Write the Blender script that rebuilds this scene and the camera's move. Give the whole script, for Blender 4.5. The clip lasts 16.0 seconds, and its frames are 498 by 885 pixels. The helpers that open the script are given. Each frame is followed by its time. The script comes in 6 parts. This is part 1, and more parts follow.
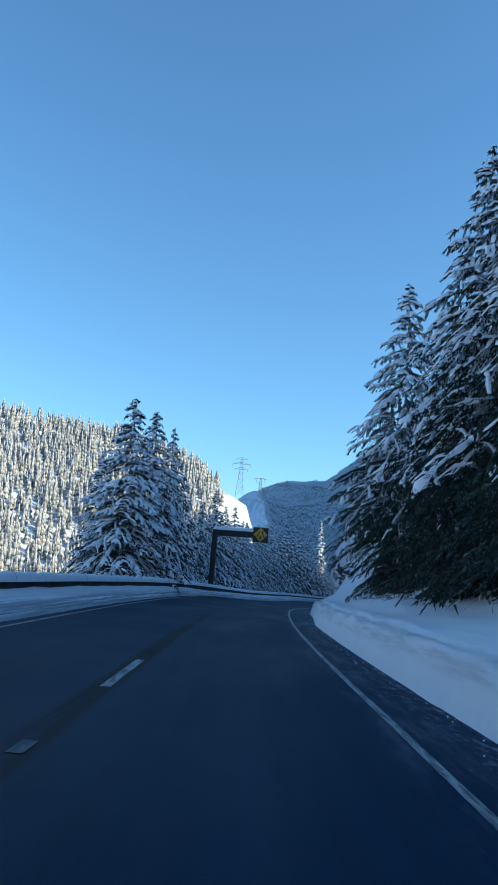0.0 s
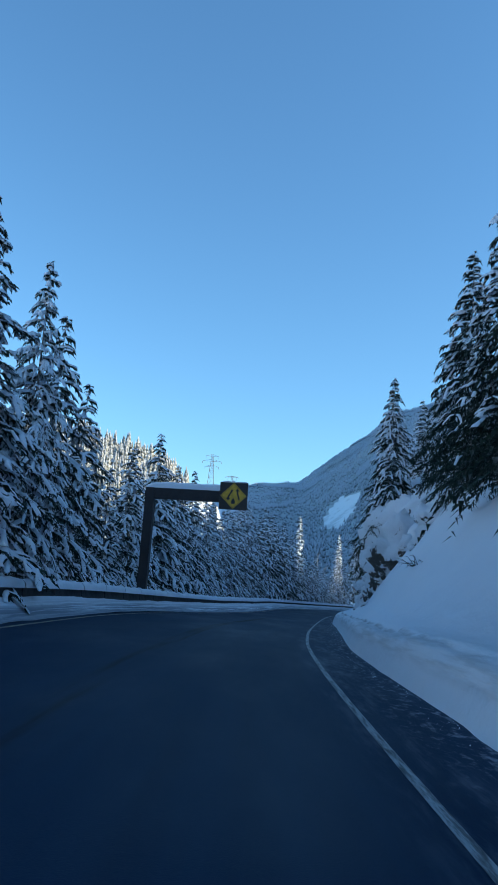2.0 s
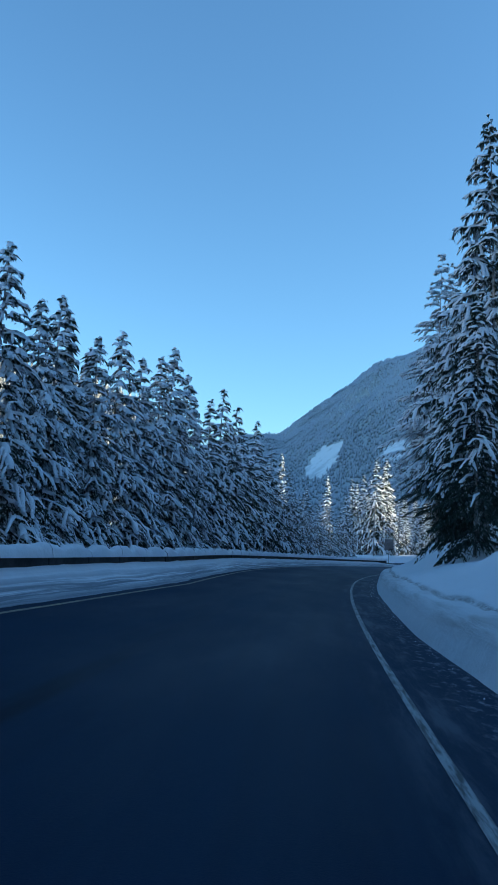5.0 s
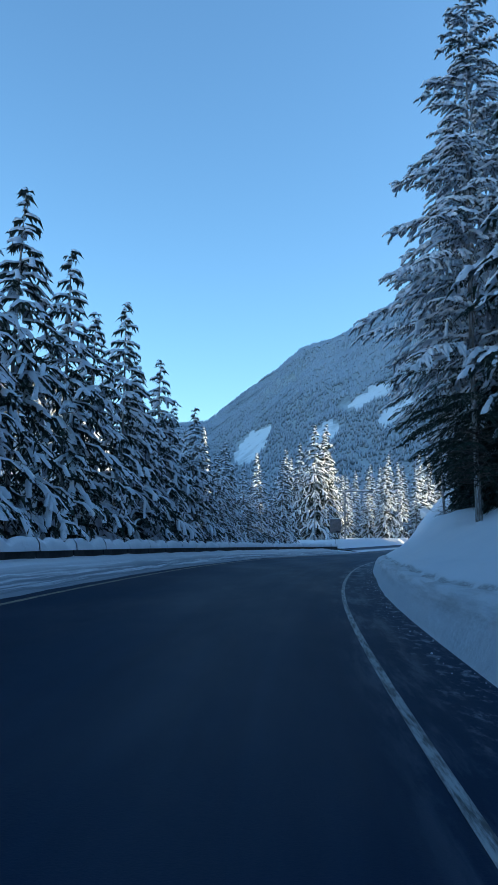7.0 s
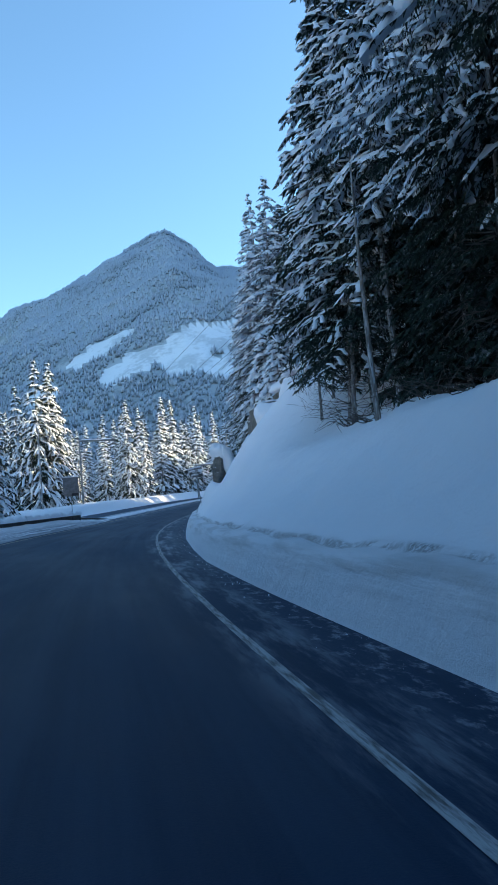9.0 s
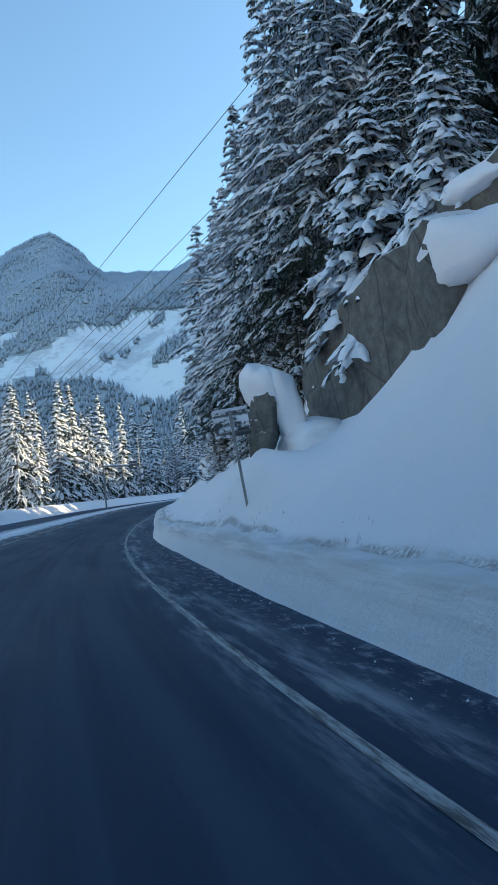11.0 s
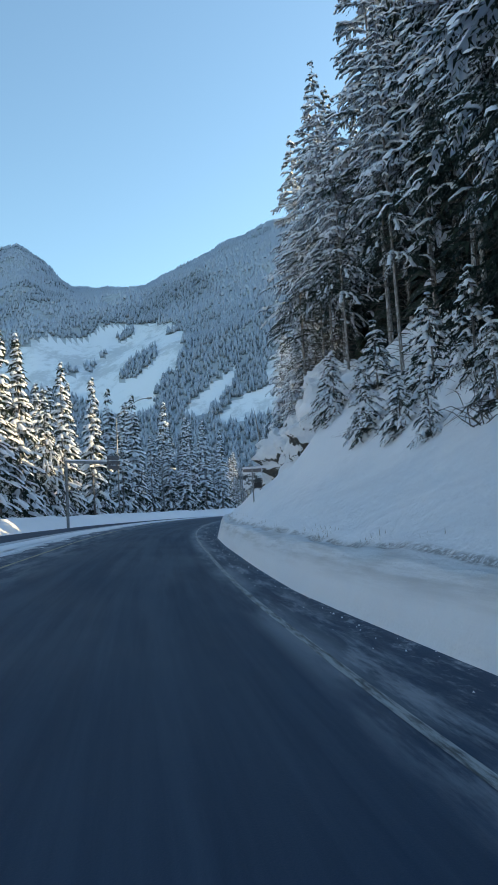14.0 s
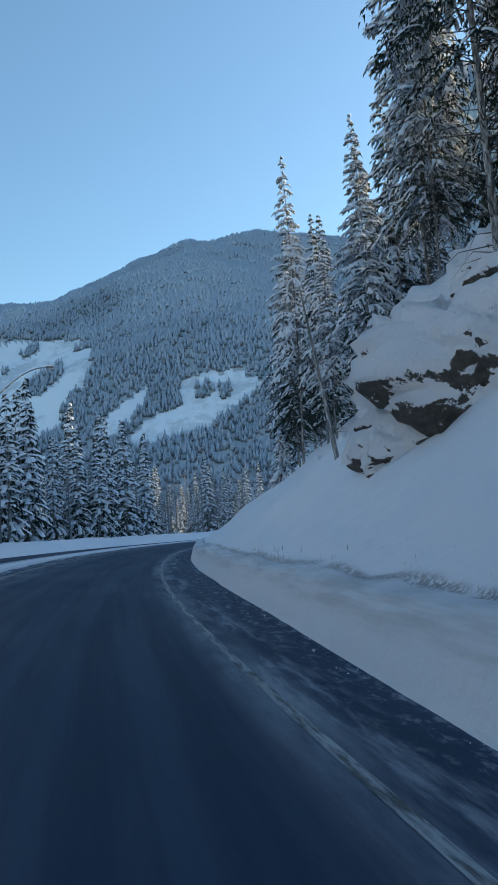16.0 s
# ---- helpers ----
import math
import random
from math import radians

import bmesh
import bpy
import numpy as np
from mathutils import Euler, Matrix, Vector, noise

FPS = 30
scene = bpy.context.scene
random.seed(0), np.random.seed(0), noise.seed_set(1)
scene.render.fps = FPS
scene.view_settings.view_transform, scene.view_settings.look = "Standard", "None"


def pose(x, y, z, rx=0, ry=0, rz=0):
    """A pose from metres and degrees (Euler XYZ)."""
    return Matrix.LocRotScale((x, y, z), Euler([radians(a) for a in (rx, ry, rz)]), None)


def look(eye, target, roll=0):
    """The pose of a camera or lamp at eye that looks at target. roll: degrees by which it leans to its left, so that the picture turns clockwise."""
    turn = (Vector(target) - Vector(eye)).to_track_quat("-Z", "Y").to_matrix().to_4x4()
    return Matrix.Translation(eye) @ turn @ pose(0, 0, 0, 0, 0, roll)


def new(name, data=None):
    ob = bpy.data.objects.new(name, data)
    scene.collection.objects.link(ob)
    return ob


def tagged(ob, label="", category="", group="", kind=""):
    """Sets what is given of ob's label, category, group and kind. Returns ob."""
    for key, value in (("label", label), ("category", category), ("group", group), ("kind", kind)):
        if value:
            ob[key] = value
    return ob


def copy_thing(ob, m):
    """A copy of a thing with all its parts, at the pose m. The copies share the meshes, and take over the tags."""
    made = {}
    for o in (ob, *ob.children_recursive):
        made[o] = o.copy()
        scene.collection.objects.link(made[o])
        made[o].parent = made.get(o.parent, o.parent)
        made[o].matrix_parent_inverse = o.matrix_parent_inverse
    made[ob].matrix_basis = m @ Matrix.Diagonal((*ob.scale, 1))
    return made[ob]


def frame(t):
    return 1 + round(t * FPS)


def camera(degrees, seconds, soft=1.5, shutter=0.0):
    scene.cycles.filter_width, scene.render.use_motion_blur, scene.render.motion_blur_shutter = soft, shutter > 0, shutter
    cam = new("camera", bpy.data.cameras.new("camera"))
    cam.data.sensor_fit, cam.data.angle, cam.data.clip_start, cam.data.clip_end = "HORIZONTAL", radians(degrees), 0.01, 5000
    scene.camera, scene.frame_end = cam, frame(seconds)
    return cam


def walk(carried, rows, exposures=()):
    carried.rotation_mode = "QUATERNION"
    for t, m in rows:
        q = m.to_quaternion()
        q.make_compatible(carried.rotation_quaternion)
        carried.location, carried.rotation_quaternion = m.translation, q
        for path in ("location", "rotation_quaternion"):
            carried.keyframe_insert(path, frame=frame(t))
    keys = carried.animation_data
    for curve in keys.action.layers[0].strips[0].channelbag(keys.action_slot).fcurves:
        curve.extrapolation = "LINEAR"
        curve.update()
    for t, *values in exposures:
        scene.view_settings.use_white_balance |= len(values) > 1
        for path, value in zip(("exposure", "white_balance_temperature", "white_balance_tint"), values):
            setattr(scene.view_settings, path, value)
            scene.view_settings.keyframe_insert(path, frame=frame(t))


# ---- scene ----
cam = camera(35.7, 16.0)
PATH = [
    (0, (0.000, -0.000, 1.283), (0.070, 9.821, 3.166), 4.73),
    (0.5, (0.129, 8.535, 1.359), (0.274, 18.357, 3.231), 4.82),
    (1, (0.353, 17.017, 1.417), (0.621, 26.834, 3.298), 4.33),
    (1.5, (0.658, 25.426, 1.505), (1.019, 35.236, 3.411), 4.12),
    (2, (1.172, 33.889, 1.589), (1.610, 43.688, 3.539), 3.95),
    (2.5, (1.691, 41.993, 1.727), (2.174, 51.808, 3.581), 3.75),
    (3, (2.284, 50.303, 1.815), (2.789, 60.162, 3.407), 3.14),
    (3.5, (3.029, 58.266, 1.853), (3.567, 68.138, 3.353), 3.53),
    (6, (9.800, 98.302, 1.394), (10.846, 108.168, 2.646), 1.86),
    (6.5, (11.110, 106.202, 1.450), (12.429, 116.042, 2.649), 1.30),
    (7, (12.577, 113.842, 1.523), (14.227, 123.624, 2.782), 0.85),
    (7.5, (14.229, 121.379, 1.639), (16.471, 131.031, 2.981), 0.17),
    (8, (15.890, 128.720, 1.637), (19.178, 138.090, 2.813), -2.08),
    (8.5, (17.737, 135.992, 1.569), (22.023, 144.985, 2.442), -3.67),
    (11, (29.957, 172.366, 1.398), (36.146, 180.189, 2.089), -5.22),
    (11.5, (33.004, 179.285, 1.416), (39.457, 186.887, 2.171), -4.95),
    (12, (36.002, 186.154, 1.349), (42.705, 193.534, 2.129), -5.64),
    (12.5, (39.360, 192.944, 1.393), (46.237, 200.160, 2.185), -5.25),
    (13, (42.969, 199.694, 1.414), (49.967, 206.790, 2.245), -5.03),
    (13.5, (46.966, 207.052, 1.370), (53.680, 214.405, 2.293), -3.99),
    (14, (51.352, 214.456, 1.452), (57.924, 221.928, 2.448), -3.33),
    (14.5, (56.024, 221.872, 1.617), (62.736, 229.208, 2.678), -3.11),
    (15, (61.020, 229.217, 1.760), (67.935, 236.352, 2.887), -3.23),
    (15.5, (65.973, 236.056, 1.912), (73.180, 242.887, 3.096), -3.64),
    (16, (70.943, 242.861, 2.155), (78.345, 249.467, 3.409), -3.75),
]

EXPOSURES = [(0.0, 0.55, 5500, -8), (1.8, 0.58, 5550, -8), (2.5, 0.75, 5600, -9), (3.5, 0.66, 5550, -10), (7.0, 0.87, 5850, -8), (9.0, 1.15, 6350, -5), (11.0, 1.1, 7050, -5), (13.5, 1.05, 7700, -4), (15.0, 0.95, 7500, -5), (16.0, 0.72, 7000, -5)]
walk(cam, [(t, look(eye, target, roll)) for t, eye, target, roll in PATH], EXPOSURES)

# ---- light: low winter sun from the right, over the shoulder of the hill ----
SUN_AZ, SUN_EL = 104.0, 24.0
world = bpy.data.worlds.new("winter_sky")
scene.world = world
world.use_nodes = True
wn = world.node_tree
sky = wn.nodes.new("ShaderNodeTexSky")
sky.sky_type, sky.sun_disc = "NISHITA", False
sky.sun_elevation, sky.sun_rotation = radians(SUN_EL), radians(SUN_AZ)
sky.altitude, sky.air_density, sky.dust_density, sky.ozone_density = 400, 1.1, 0.6, 4.2
wn.links.new(sky.outputs[0], wn.nodes["Background"].inputs[0])
wn.nodes["Background"].inputs[1].default_value = 0.15
sun = new("sun", bpy.data.lights.new("sun", "SUN"))
sun.data.energy, sun.data.angle, sun.data.color = 4.8, radians(0.5), (1.0, 0.73, 0.45)
_a, _e = radians(SUN_AZ), radians(SUN_EL)
sun.matrix_world = look((math.sin(_a) * math.cos(_e) * 500, math.cos(_a) * math.cos(_e) * 500, math.sin(_e) * 500), (0, 0, 0))


# ---- materials ----
def material(name, build):
    m = bpy.data.materials.new(name)
    m.use_nodes = True
    nt = m.node_tree
    build(nt, nt.nodes["Principled BSDF"])
    return m


def node(nt, kind, **inputs):
    n = nt.nodes.new("ShaderNode" + kind)
    for key, value in inputs.items():
        n.inputs[key.replace("_", " ")].default_value = value
    return n


def place(nt, sx=1.0, sy=1.0, sz=1.0, uv=False):
    """Object coordinates (or the strip's own station and offset), scaled."""
    c = nt.nodes.new("ShaderNodeTexCoord")
    mp = nt.nodes.new("ShaderNodeMapping")
    mp.inputs["Scale"].default_value = (sx, sy, sz)
    nt.links.new(c.outputs["UV" if uv else "Object"], mp.inputs[0])
    return mp.outputs[0]


def noise_of(nt, where, scale, detail=5.0, rough=0.6):
    n = node(nt, "TexNoise", Scale=scale, Detail=detail, Roughness=rough)
    nt.links.new(where, n.inputs["Vector"])
    return n.outputs["Fac"]


def ramp(nt, fac, *stops):
    r = nt.nodes.new("ShaderNodeValToRGB")
    els = r.color_ramp.elements
    while len(els) < len(stops):
        els.new(0.5)
    for el, (pos, col) in zip(els, stops):
        el.position, el.color = pos, (*col, 1) if len(col) == 3 else col
    nt.links.new(fac, r.inputs[0])
    return r.outputs[0]


def math_of(nt, op, a, b=None, clamp=False):
    n = nt.nodes.new("ShaderNodeMath")
    n.operation, n.use_clamp = op, clamp
    for i, v in enumerate((a, b)):
        if v is None:
            continue
        if isinstance(v, (int, float)):
            n.inputs[i].default_value = v
        else:
            nt.links.new(v, n.inputs[i])
    return n.outputs[0]


def mix(nt, fac, a, b):
    n = nt.nodes.new("ShaderNodeMix")
    n.data_type = "RGBA"
    for sock, v in ((n.inputs[0], fac), (n.inputs[6], a), (n.inputs[7], b)):
        if isinstance(v, (int, float)):
            sock.default_value = v
        elif isinstance(v, tuple):
            sock.default_value = (*v, 1)
        else:
            nt.links.new(v, sock)
    return n.outputs[2]


def bump(nt, bsdf, height, strength=0.4, distance=0.05):
    b = node(nt, "Bump", Strength=strength, Distance=distance)
    nt.links.new(height, b.inputs["Height"])
    nt.links.new(b.outputs[0], bsdf.inputs["Normal"])


def facing_up(nt):
    g = nt.nodes.new("ShaderNodeNewGeometry")
    s = nt.nodes.new("ShaderNodeSeparateXYZ")
    nt.links.new(g.outputs["Normal"], s.inputs[0])
    return s.outputs["Z"]


def split_uv(nt):
    c = nt.nodes.new("ShaderNodeTexCoord")
    s = nt.nodes.new("ShaderNodeSeparateXYZ")
    nt.links.new(c.outputs["UV"], s.inputs[0])
    return s.outputs["X"], s.outputs["Y"]


def rise(nt, v, lo, hi):
    """0 below lo, 1 above hi."""
    n = nt.nodes.new("ShaderNodeMapRange")
    n.interpolation_type = "SMOOTHSTEP"
    nt.links.new(v, n.inputs[0])
    n.inputs[1].default_value, n.inputs[2].default_value = lo, hi
    return n.outputs[0]


SNOW = (0.80, 0.83, 0.88)


def build_snow(nt, b):
    w = place(nt)
    big, fine = noise_of(nt, w, 0.25), noise_of(nt, w, 3.0, 8)
    nt.links.new(mix(nt, big, (0.74, 0.77, 0.83), (0.86, 0.87, 0.90)), b.inputs["Base Color"])
    b.inputs["Roughness"].default_value = 0.7
    b.inputs["Specular IOR Level"].default_value = 0.25
    bump(nt, b, math_of(nt, "ADD", fine, math_of(nt, "MULTIPLY", big, 1.5)), 0.35, 0.15)


def build_bank(nt, b):
    """Ploughed bank: clean above, gritty and layered on the cut face."""
    s, d = split_uv(nt)
    w = place(nt, 0.35, 0.35, 6.0)
    layer, grit = noise_of(nt, w, 1.1, 6), noise_of(nt, place(nt), 9.0, 8, 0.75)
    face = math_of(nt, "MULTIPLY", rise(nt, d, 1.10, 1.24), math_of(nt, "SUBTRACT", 1.0, rise(nt, d, 1.6, 2.0)))
    dirt = math_of(nt, "MULTIPLY", face, math_of(nt, "ADD", 0.22, math_of(nt, "MULTIPLY", rise(nt, layer, 0.40, 0.66), 0.5)))
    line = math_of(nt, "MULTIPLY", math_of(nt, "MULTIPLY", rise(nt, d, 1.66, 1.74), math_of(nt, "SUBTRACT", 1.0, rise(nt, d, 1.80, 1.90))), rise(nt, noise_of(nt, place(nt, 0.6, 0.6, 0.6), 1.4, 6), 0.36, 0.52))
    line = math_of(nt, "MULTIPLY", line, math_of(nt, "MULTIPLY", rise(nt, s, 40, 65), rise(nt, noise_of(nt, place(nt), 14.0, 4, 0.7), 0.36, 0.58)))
    base = mix(nt, noise_of(nt, place(nt), 0.3), (0.74, 0.77, 0.83), (0.86, 0.87, 0.90))
    col = mix(nt, dirt, base, (0.44, 0.445, 0.455))
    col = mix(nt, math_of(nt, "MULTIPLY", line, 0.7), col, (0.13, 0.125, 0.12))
    nt.links.new(col, b.inputs["Base Color"])
    b.inputs["Roughness"].default_value = 0.75
    b.inputs["Specular IOR Level"].default_value = 0.2
    ridged = math_of(nt, "ADD", math_of(nt, "MULTIPLY", grit, 0.3), math_of(nt, "MULTIPLY", math_of(nt, "MULTIPLY", face, layer), 0.5))
    bump(nt, b, math_of(nt, "ADD", noise_of(nt, place(nt), 1.3, 7), ridged), 0.6, 0.2)


def build_verge(nt, b):
    """Snow thrown to the road's edge: clean by the barrier, streaked with slush and salt towards the lane; u: 0 barrier to 1 lane."""
    s, u = split_uv(nt)
    streak = noise_of(nt, place(nt, 0.10, 9.0, 1, True), 1.0, 7, 0.7)
    clump = noise_of(nt, place(nt), 2.2, 8, 0.7)
    slush = math_of(nt, "MULTIPLY", rise(nt, u, 0.1, 0.7), rise(nt, streak, 0.36, 0.56))
    slush = math_of(nt, "MAXIMUM", slush, math_of(nt, "MULTIPLY", rise(nt, math_of(nt, "ADD", u, math_of(nt, "MULTIPLY", streak, 0.5)), 0.85, 1.15), 0.85))
    snow = mix(nt, clump, (0.62, 0.65, 0.71), (0.84, 0.86, 0.89))
    nt.links.new(mix(nt, math_of(nt, "MULTIPLY", slush, 0.8), snow, (0.07, 0.09, 0.13)), b.inputs["Base Color"])
    b.inputs["Roughness"].default_value = 0.7
    b.inputs["Specular IOR Level"].default_value = 0.2
    bump(nt, b, math_of(nt, "ADD", clump, streak), 0.3, 0.03)


def build_asphalt(nt, b):
    s, d = split_uv(nt)
    streak = noise_of(nt, place(nt, 0.06, 2.2, 1, True), 1.0, 6, 0.65)
    blotch = noise_of(nt, place(nt, 0.12, 0.5, 1, True), 1.0, 5, 0.6)
    film = noise_of(nt, place(nt, 0.35, 2.4, 1, True), 1.0, 7, 0.7)
    grain = noise_of(nt, place(nt), 60.0, 3, 0.7)
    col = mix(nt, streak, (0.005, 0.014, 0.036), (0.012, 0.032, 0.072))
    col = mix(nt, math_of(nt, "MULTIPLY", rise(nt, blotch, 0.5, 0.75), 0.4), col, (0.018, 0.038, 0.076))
    # bluish gloss of the later stretch, painted into the colour in pale streaks
    salt_gloss = math_of(nt, "MULTIPLY", rise(nt, s, 120, 200), math_of(nt, "ADD", 0.35, math_of(nt, "MULTIPLY", rise(nt, streak, 0.35, 0.65), 0.4)))
    col = mix(nt, salt_gloss, col, (0.058, 0.088, 0.130))
    # packed snow and salt along the right edge line, on the shoulder and over the left verge
    smear = math_of(nt, "MULTIPLY", math_of(nt, "MULTIPLY", rise(nt, d, -0.55, 0.1), math_of(nt, "SUBTRACT", 1.0, rise(nt, d, 0.5, 0.85))), math_of(nt, "MULTIPLY", rise(nt, film, 0.45, 0.66), math_of(nt, "ADD", 0.25, math_of(nt, "MULTIPLY", rise(nt, s, 120, 190), 0.6))))
    band = math_of(nt, "MULTIPLY", math_of(nt, "MULTIPLY", rise(nt, d, -0.5, -0.08), math_of(nt, "SUBTRACT", 1.0, rise(nt, d, 0.08, 0.5))), math_of(nt, "MULTIPLY", rise(nt, math_of(nt, "ADD", blotch, math_of(nt, "MULTIPLY", film, 0.6)), 0.62, 0.95), math_of(nt, "MULTIPLY", rise(nt, s, 205, 235), 0.7)))
    smear = math_of(nt, "MAXIMUM", smear, band)
    crumbs = math_of(nt, "MULTIPLY", rise(nt, d, 0.1, 1.1), rise(nt, noise_of(nt, place(nt, 2.2, 5.0, 1, True), 1.0, 8, 0.75), 0.5, 0.66))
    shoulder = math_of(nt, "MAXIMUM", smear, math_of(nt, "MULTIPLY", crumbs, 0.8))
    verge = math_of(nt, "SUBTRACT", 1.0, rise(nt, math_of(nt, "ADD", d, math_of(nt, "MULTIPLY", film, 1.6)), -6.6, -5.6))
    left = math_of(nt, "MULTIPLY", math_of(nt, "MULTIPLY", rise(nt, s, 200, 225), math_of(nt, "SUBTRACT", 1.0, rise(nt, d, -6.2, -3.8))), rise(nt, film, 0.42, 0.62))
    verge = math_of(nt, "MAXIMUM", verge, math_of(nt, "MULTIPLY", left, 0.4))
    snow_amount = math_of(nt, "MAXIMUM", math_of(nt, "MULTIPLY", shoulder, 0.55), math_of(nt, "MULTIPLY", verge, 0.85))
    col = mix(nt, snow_amount, col, (0.52, 0.55, 0.6))
    joint = math_of(nt, "MULTIPLY", math_of(nt, "MULTIPLY", rise(nt, d, -3.58, -3.48), math_of(nt, "SUBTRACT", 1.0, rise(nt, d, -3.36, -3.26))), math_of(nt, "MULTIPLY", rise(nt, streak, 0.38, 0.55), math_of(nt, "SUBTRACT", 1.0, rise(nt, s, 75, 105))))
    col = mix(nt, math_of(nt, "MULTIPLY", joint, 0.95), col, (0.001, 0.0015, 0.003))
    nt.links.new(col, b.inputs["Base Color"])
    nt.links.new(math_of(nt, "ADD", 0.42, math_of(nt, "MULTIPLY", blotch, 0.4)), b.inputs["Roughness"])
    b.inputs["Specular IOR Level"].default_value = 0.07
    bump(nt, b, grain, 0.25, 0.01)


def build_paint(colour, worn, lo=0.36, hi=0.56):
    def build(nt, b):
        f = noise_of(nt, place(nt, 1.6, 14.0, 1, True), 1.0, 8, 0.75)
        nt.links.new(mix(nt, rise(nt, f, lo, hi), worn, colour), b.inputs["Base Color"])
        b.inputs["Roughness"].default_value = 0.7
    return build


def build_rock(nt, b):
    w = place(nt)
    big, fine = noise_of(nt, w, 0.8, 8), noise_of(nt, w, 5.0, 8, 0.7)
    stain = noise_of(nt, place(nt, 1.4, 1.4, 0.18), 1.0, 6)
    col = ramp(nt, fine, (0.3, (0.04, 0.039, 0.037)), (0.55, (0.095, 0.092, 0.085)), (0.8, (0.19, 0.185, 0.17)))
    col = mix(nt, math_of(nt, "MULTIPLY", rise(nt, stain, 0.5, 0.66), 0.7), col, (0.06, 0.06, 0.05))
    up = math_of(nt, "ADD", facing_up(nt), math_of(nt, "MULTIPLY", math_of(nt, "SUBTRACT", big, 0.5), 1.1))
    up = math_of(nt, "ADD", up, math_of(nt, "MULTIPLY", math_of(nt, "SUBTRACT", fine, 0.5), 1.8))
    col = mix(nt, rise(nt, up, -0.36, -0.25), col, SNOW)
    nt.links.new(col, b.inputs["Base Color"])
    b.inputs["Roughness"].default_value = 0.85
    bump(nt, b, math_of(nt, "ADD", fine, big), 0.7, 0.25)


def build_cliff(nt, b):
    """Bare grey face with dark water stains; snow only on the flat top."""
    w = place(nt)
    fine = noise_of(nt, w, 3.0, 9, 0.7)
    stain = noise_of(nt, place(nt, 1.1, 1.1, 0.2), 1.2, 5)
    col = ramp(nt, fine, (0.3, (0.07, 0.069, 0.064)), (0.55, (0.15, 0.147, 0.135)), (0.8, (0.25, 0.245, 0.22)))
    col = mix(nt, math_of(nt, "MULTIPLY", rise(nt, stain, 0.46, 0.72), 0.5), col, (0.05, 0.05, 0.045))
    crack = node(nt, "TexVoronoi", Scale=0.55)
    crack.feature = "DISTANCE_TO_EDGE"
    nt.links.new(place(nt, 1.0, 1.0, 0.6), crack.inputs["Vector"])
    col = mix(nt, math_of(nt, "MULTIPLY", math_of(nt, "SUBTRACT", 1.0, rise(nt, crack.outputs["Distance"], 0.004, 0.02)), 0.55), col, (0.03, 0.03, 0.03))
    col = mix(nt, rise(nt, math_of(nt, "ADD", facing_up(nt), math_of(nt, "MULTIPLY", fine, 0.3)), 0.62, 0.72), col, SNOW)
    nt.links.new(col, b.inputs["Base Color"])
    b.inputs["Roughness"].default_value = 0.85
    bump(nt, b, fine, 0.5, 0.15)


def build_bark(nt, b):
    w = place(nt, 6.0, 6.0, 1.2)
    f = noise_of(nt, w, 2.0, 7, 0.7)
    col = ramp(nt, f, (0.34, (0.08, 0.072, 0.066)), (0.5, (0.22, 0.21, 0.20)), (0.62, (0.55, 0.56, 0.58)))
    nt.links.new(col, b.inputs["Base Color"])
    b.inputs["Roughness"].default_value = 0.9
    bump(nt, b, f, 0.6, 0.03)


def build_needles(nt, b):
    g = nt.nodes.new("ShaderNodeNewGeometry")
    f = noise_of(nt, place(nt), 4.0, 6, 0.75)
    col = mix(nt, g.outputs["Random Per Island"], (0.012, 0.022, 0.018), (0.036, 0.055, 0.040))
    col = mix(nt, math_of(nt, "MULTIPLY", rise(nt, f, 0.50, 0.72), 0.45), col, (0.50, 0.53, 0.58))
    nt.links.new(col, b.inputs["Base Color"])
    b.inputs["Roughness"].default_value = 0.8
    b.inputs["Specular IOR Level"].default_value = 0.15


def build_tree_snow(nt, b):
    f = noise_of(nt, place(nt), 9.0, 6, 0.75)
    col = mix(nt, math_of(nt, "MULTIPLY", rise(nt, f, 0.60, 0.72), 0.6), (0.78, 0.82, 0.88), (0.06, 0.08, 0.08))
    nt.links.new(col, b.inputs["Base Color"])
    b.inputs["Roughness"].default_value = 0.75
    b.inputs["Specular IOR Level"].default_value = 0.2
    bump(nt, b, noise_of(nt, place(nt), 5.0, 6), 0.5, 0.08)


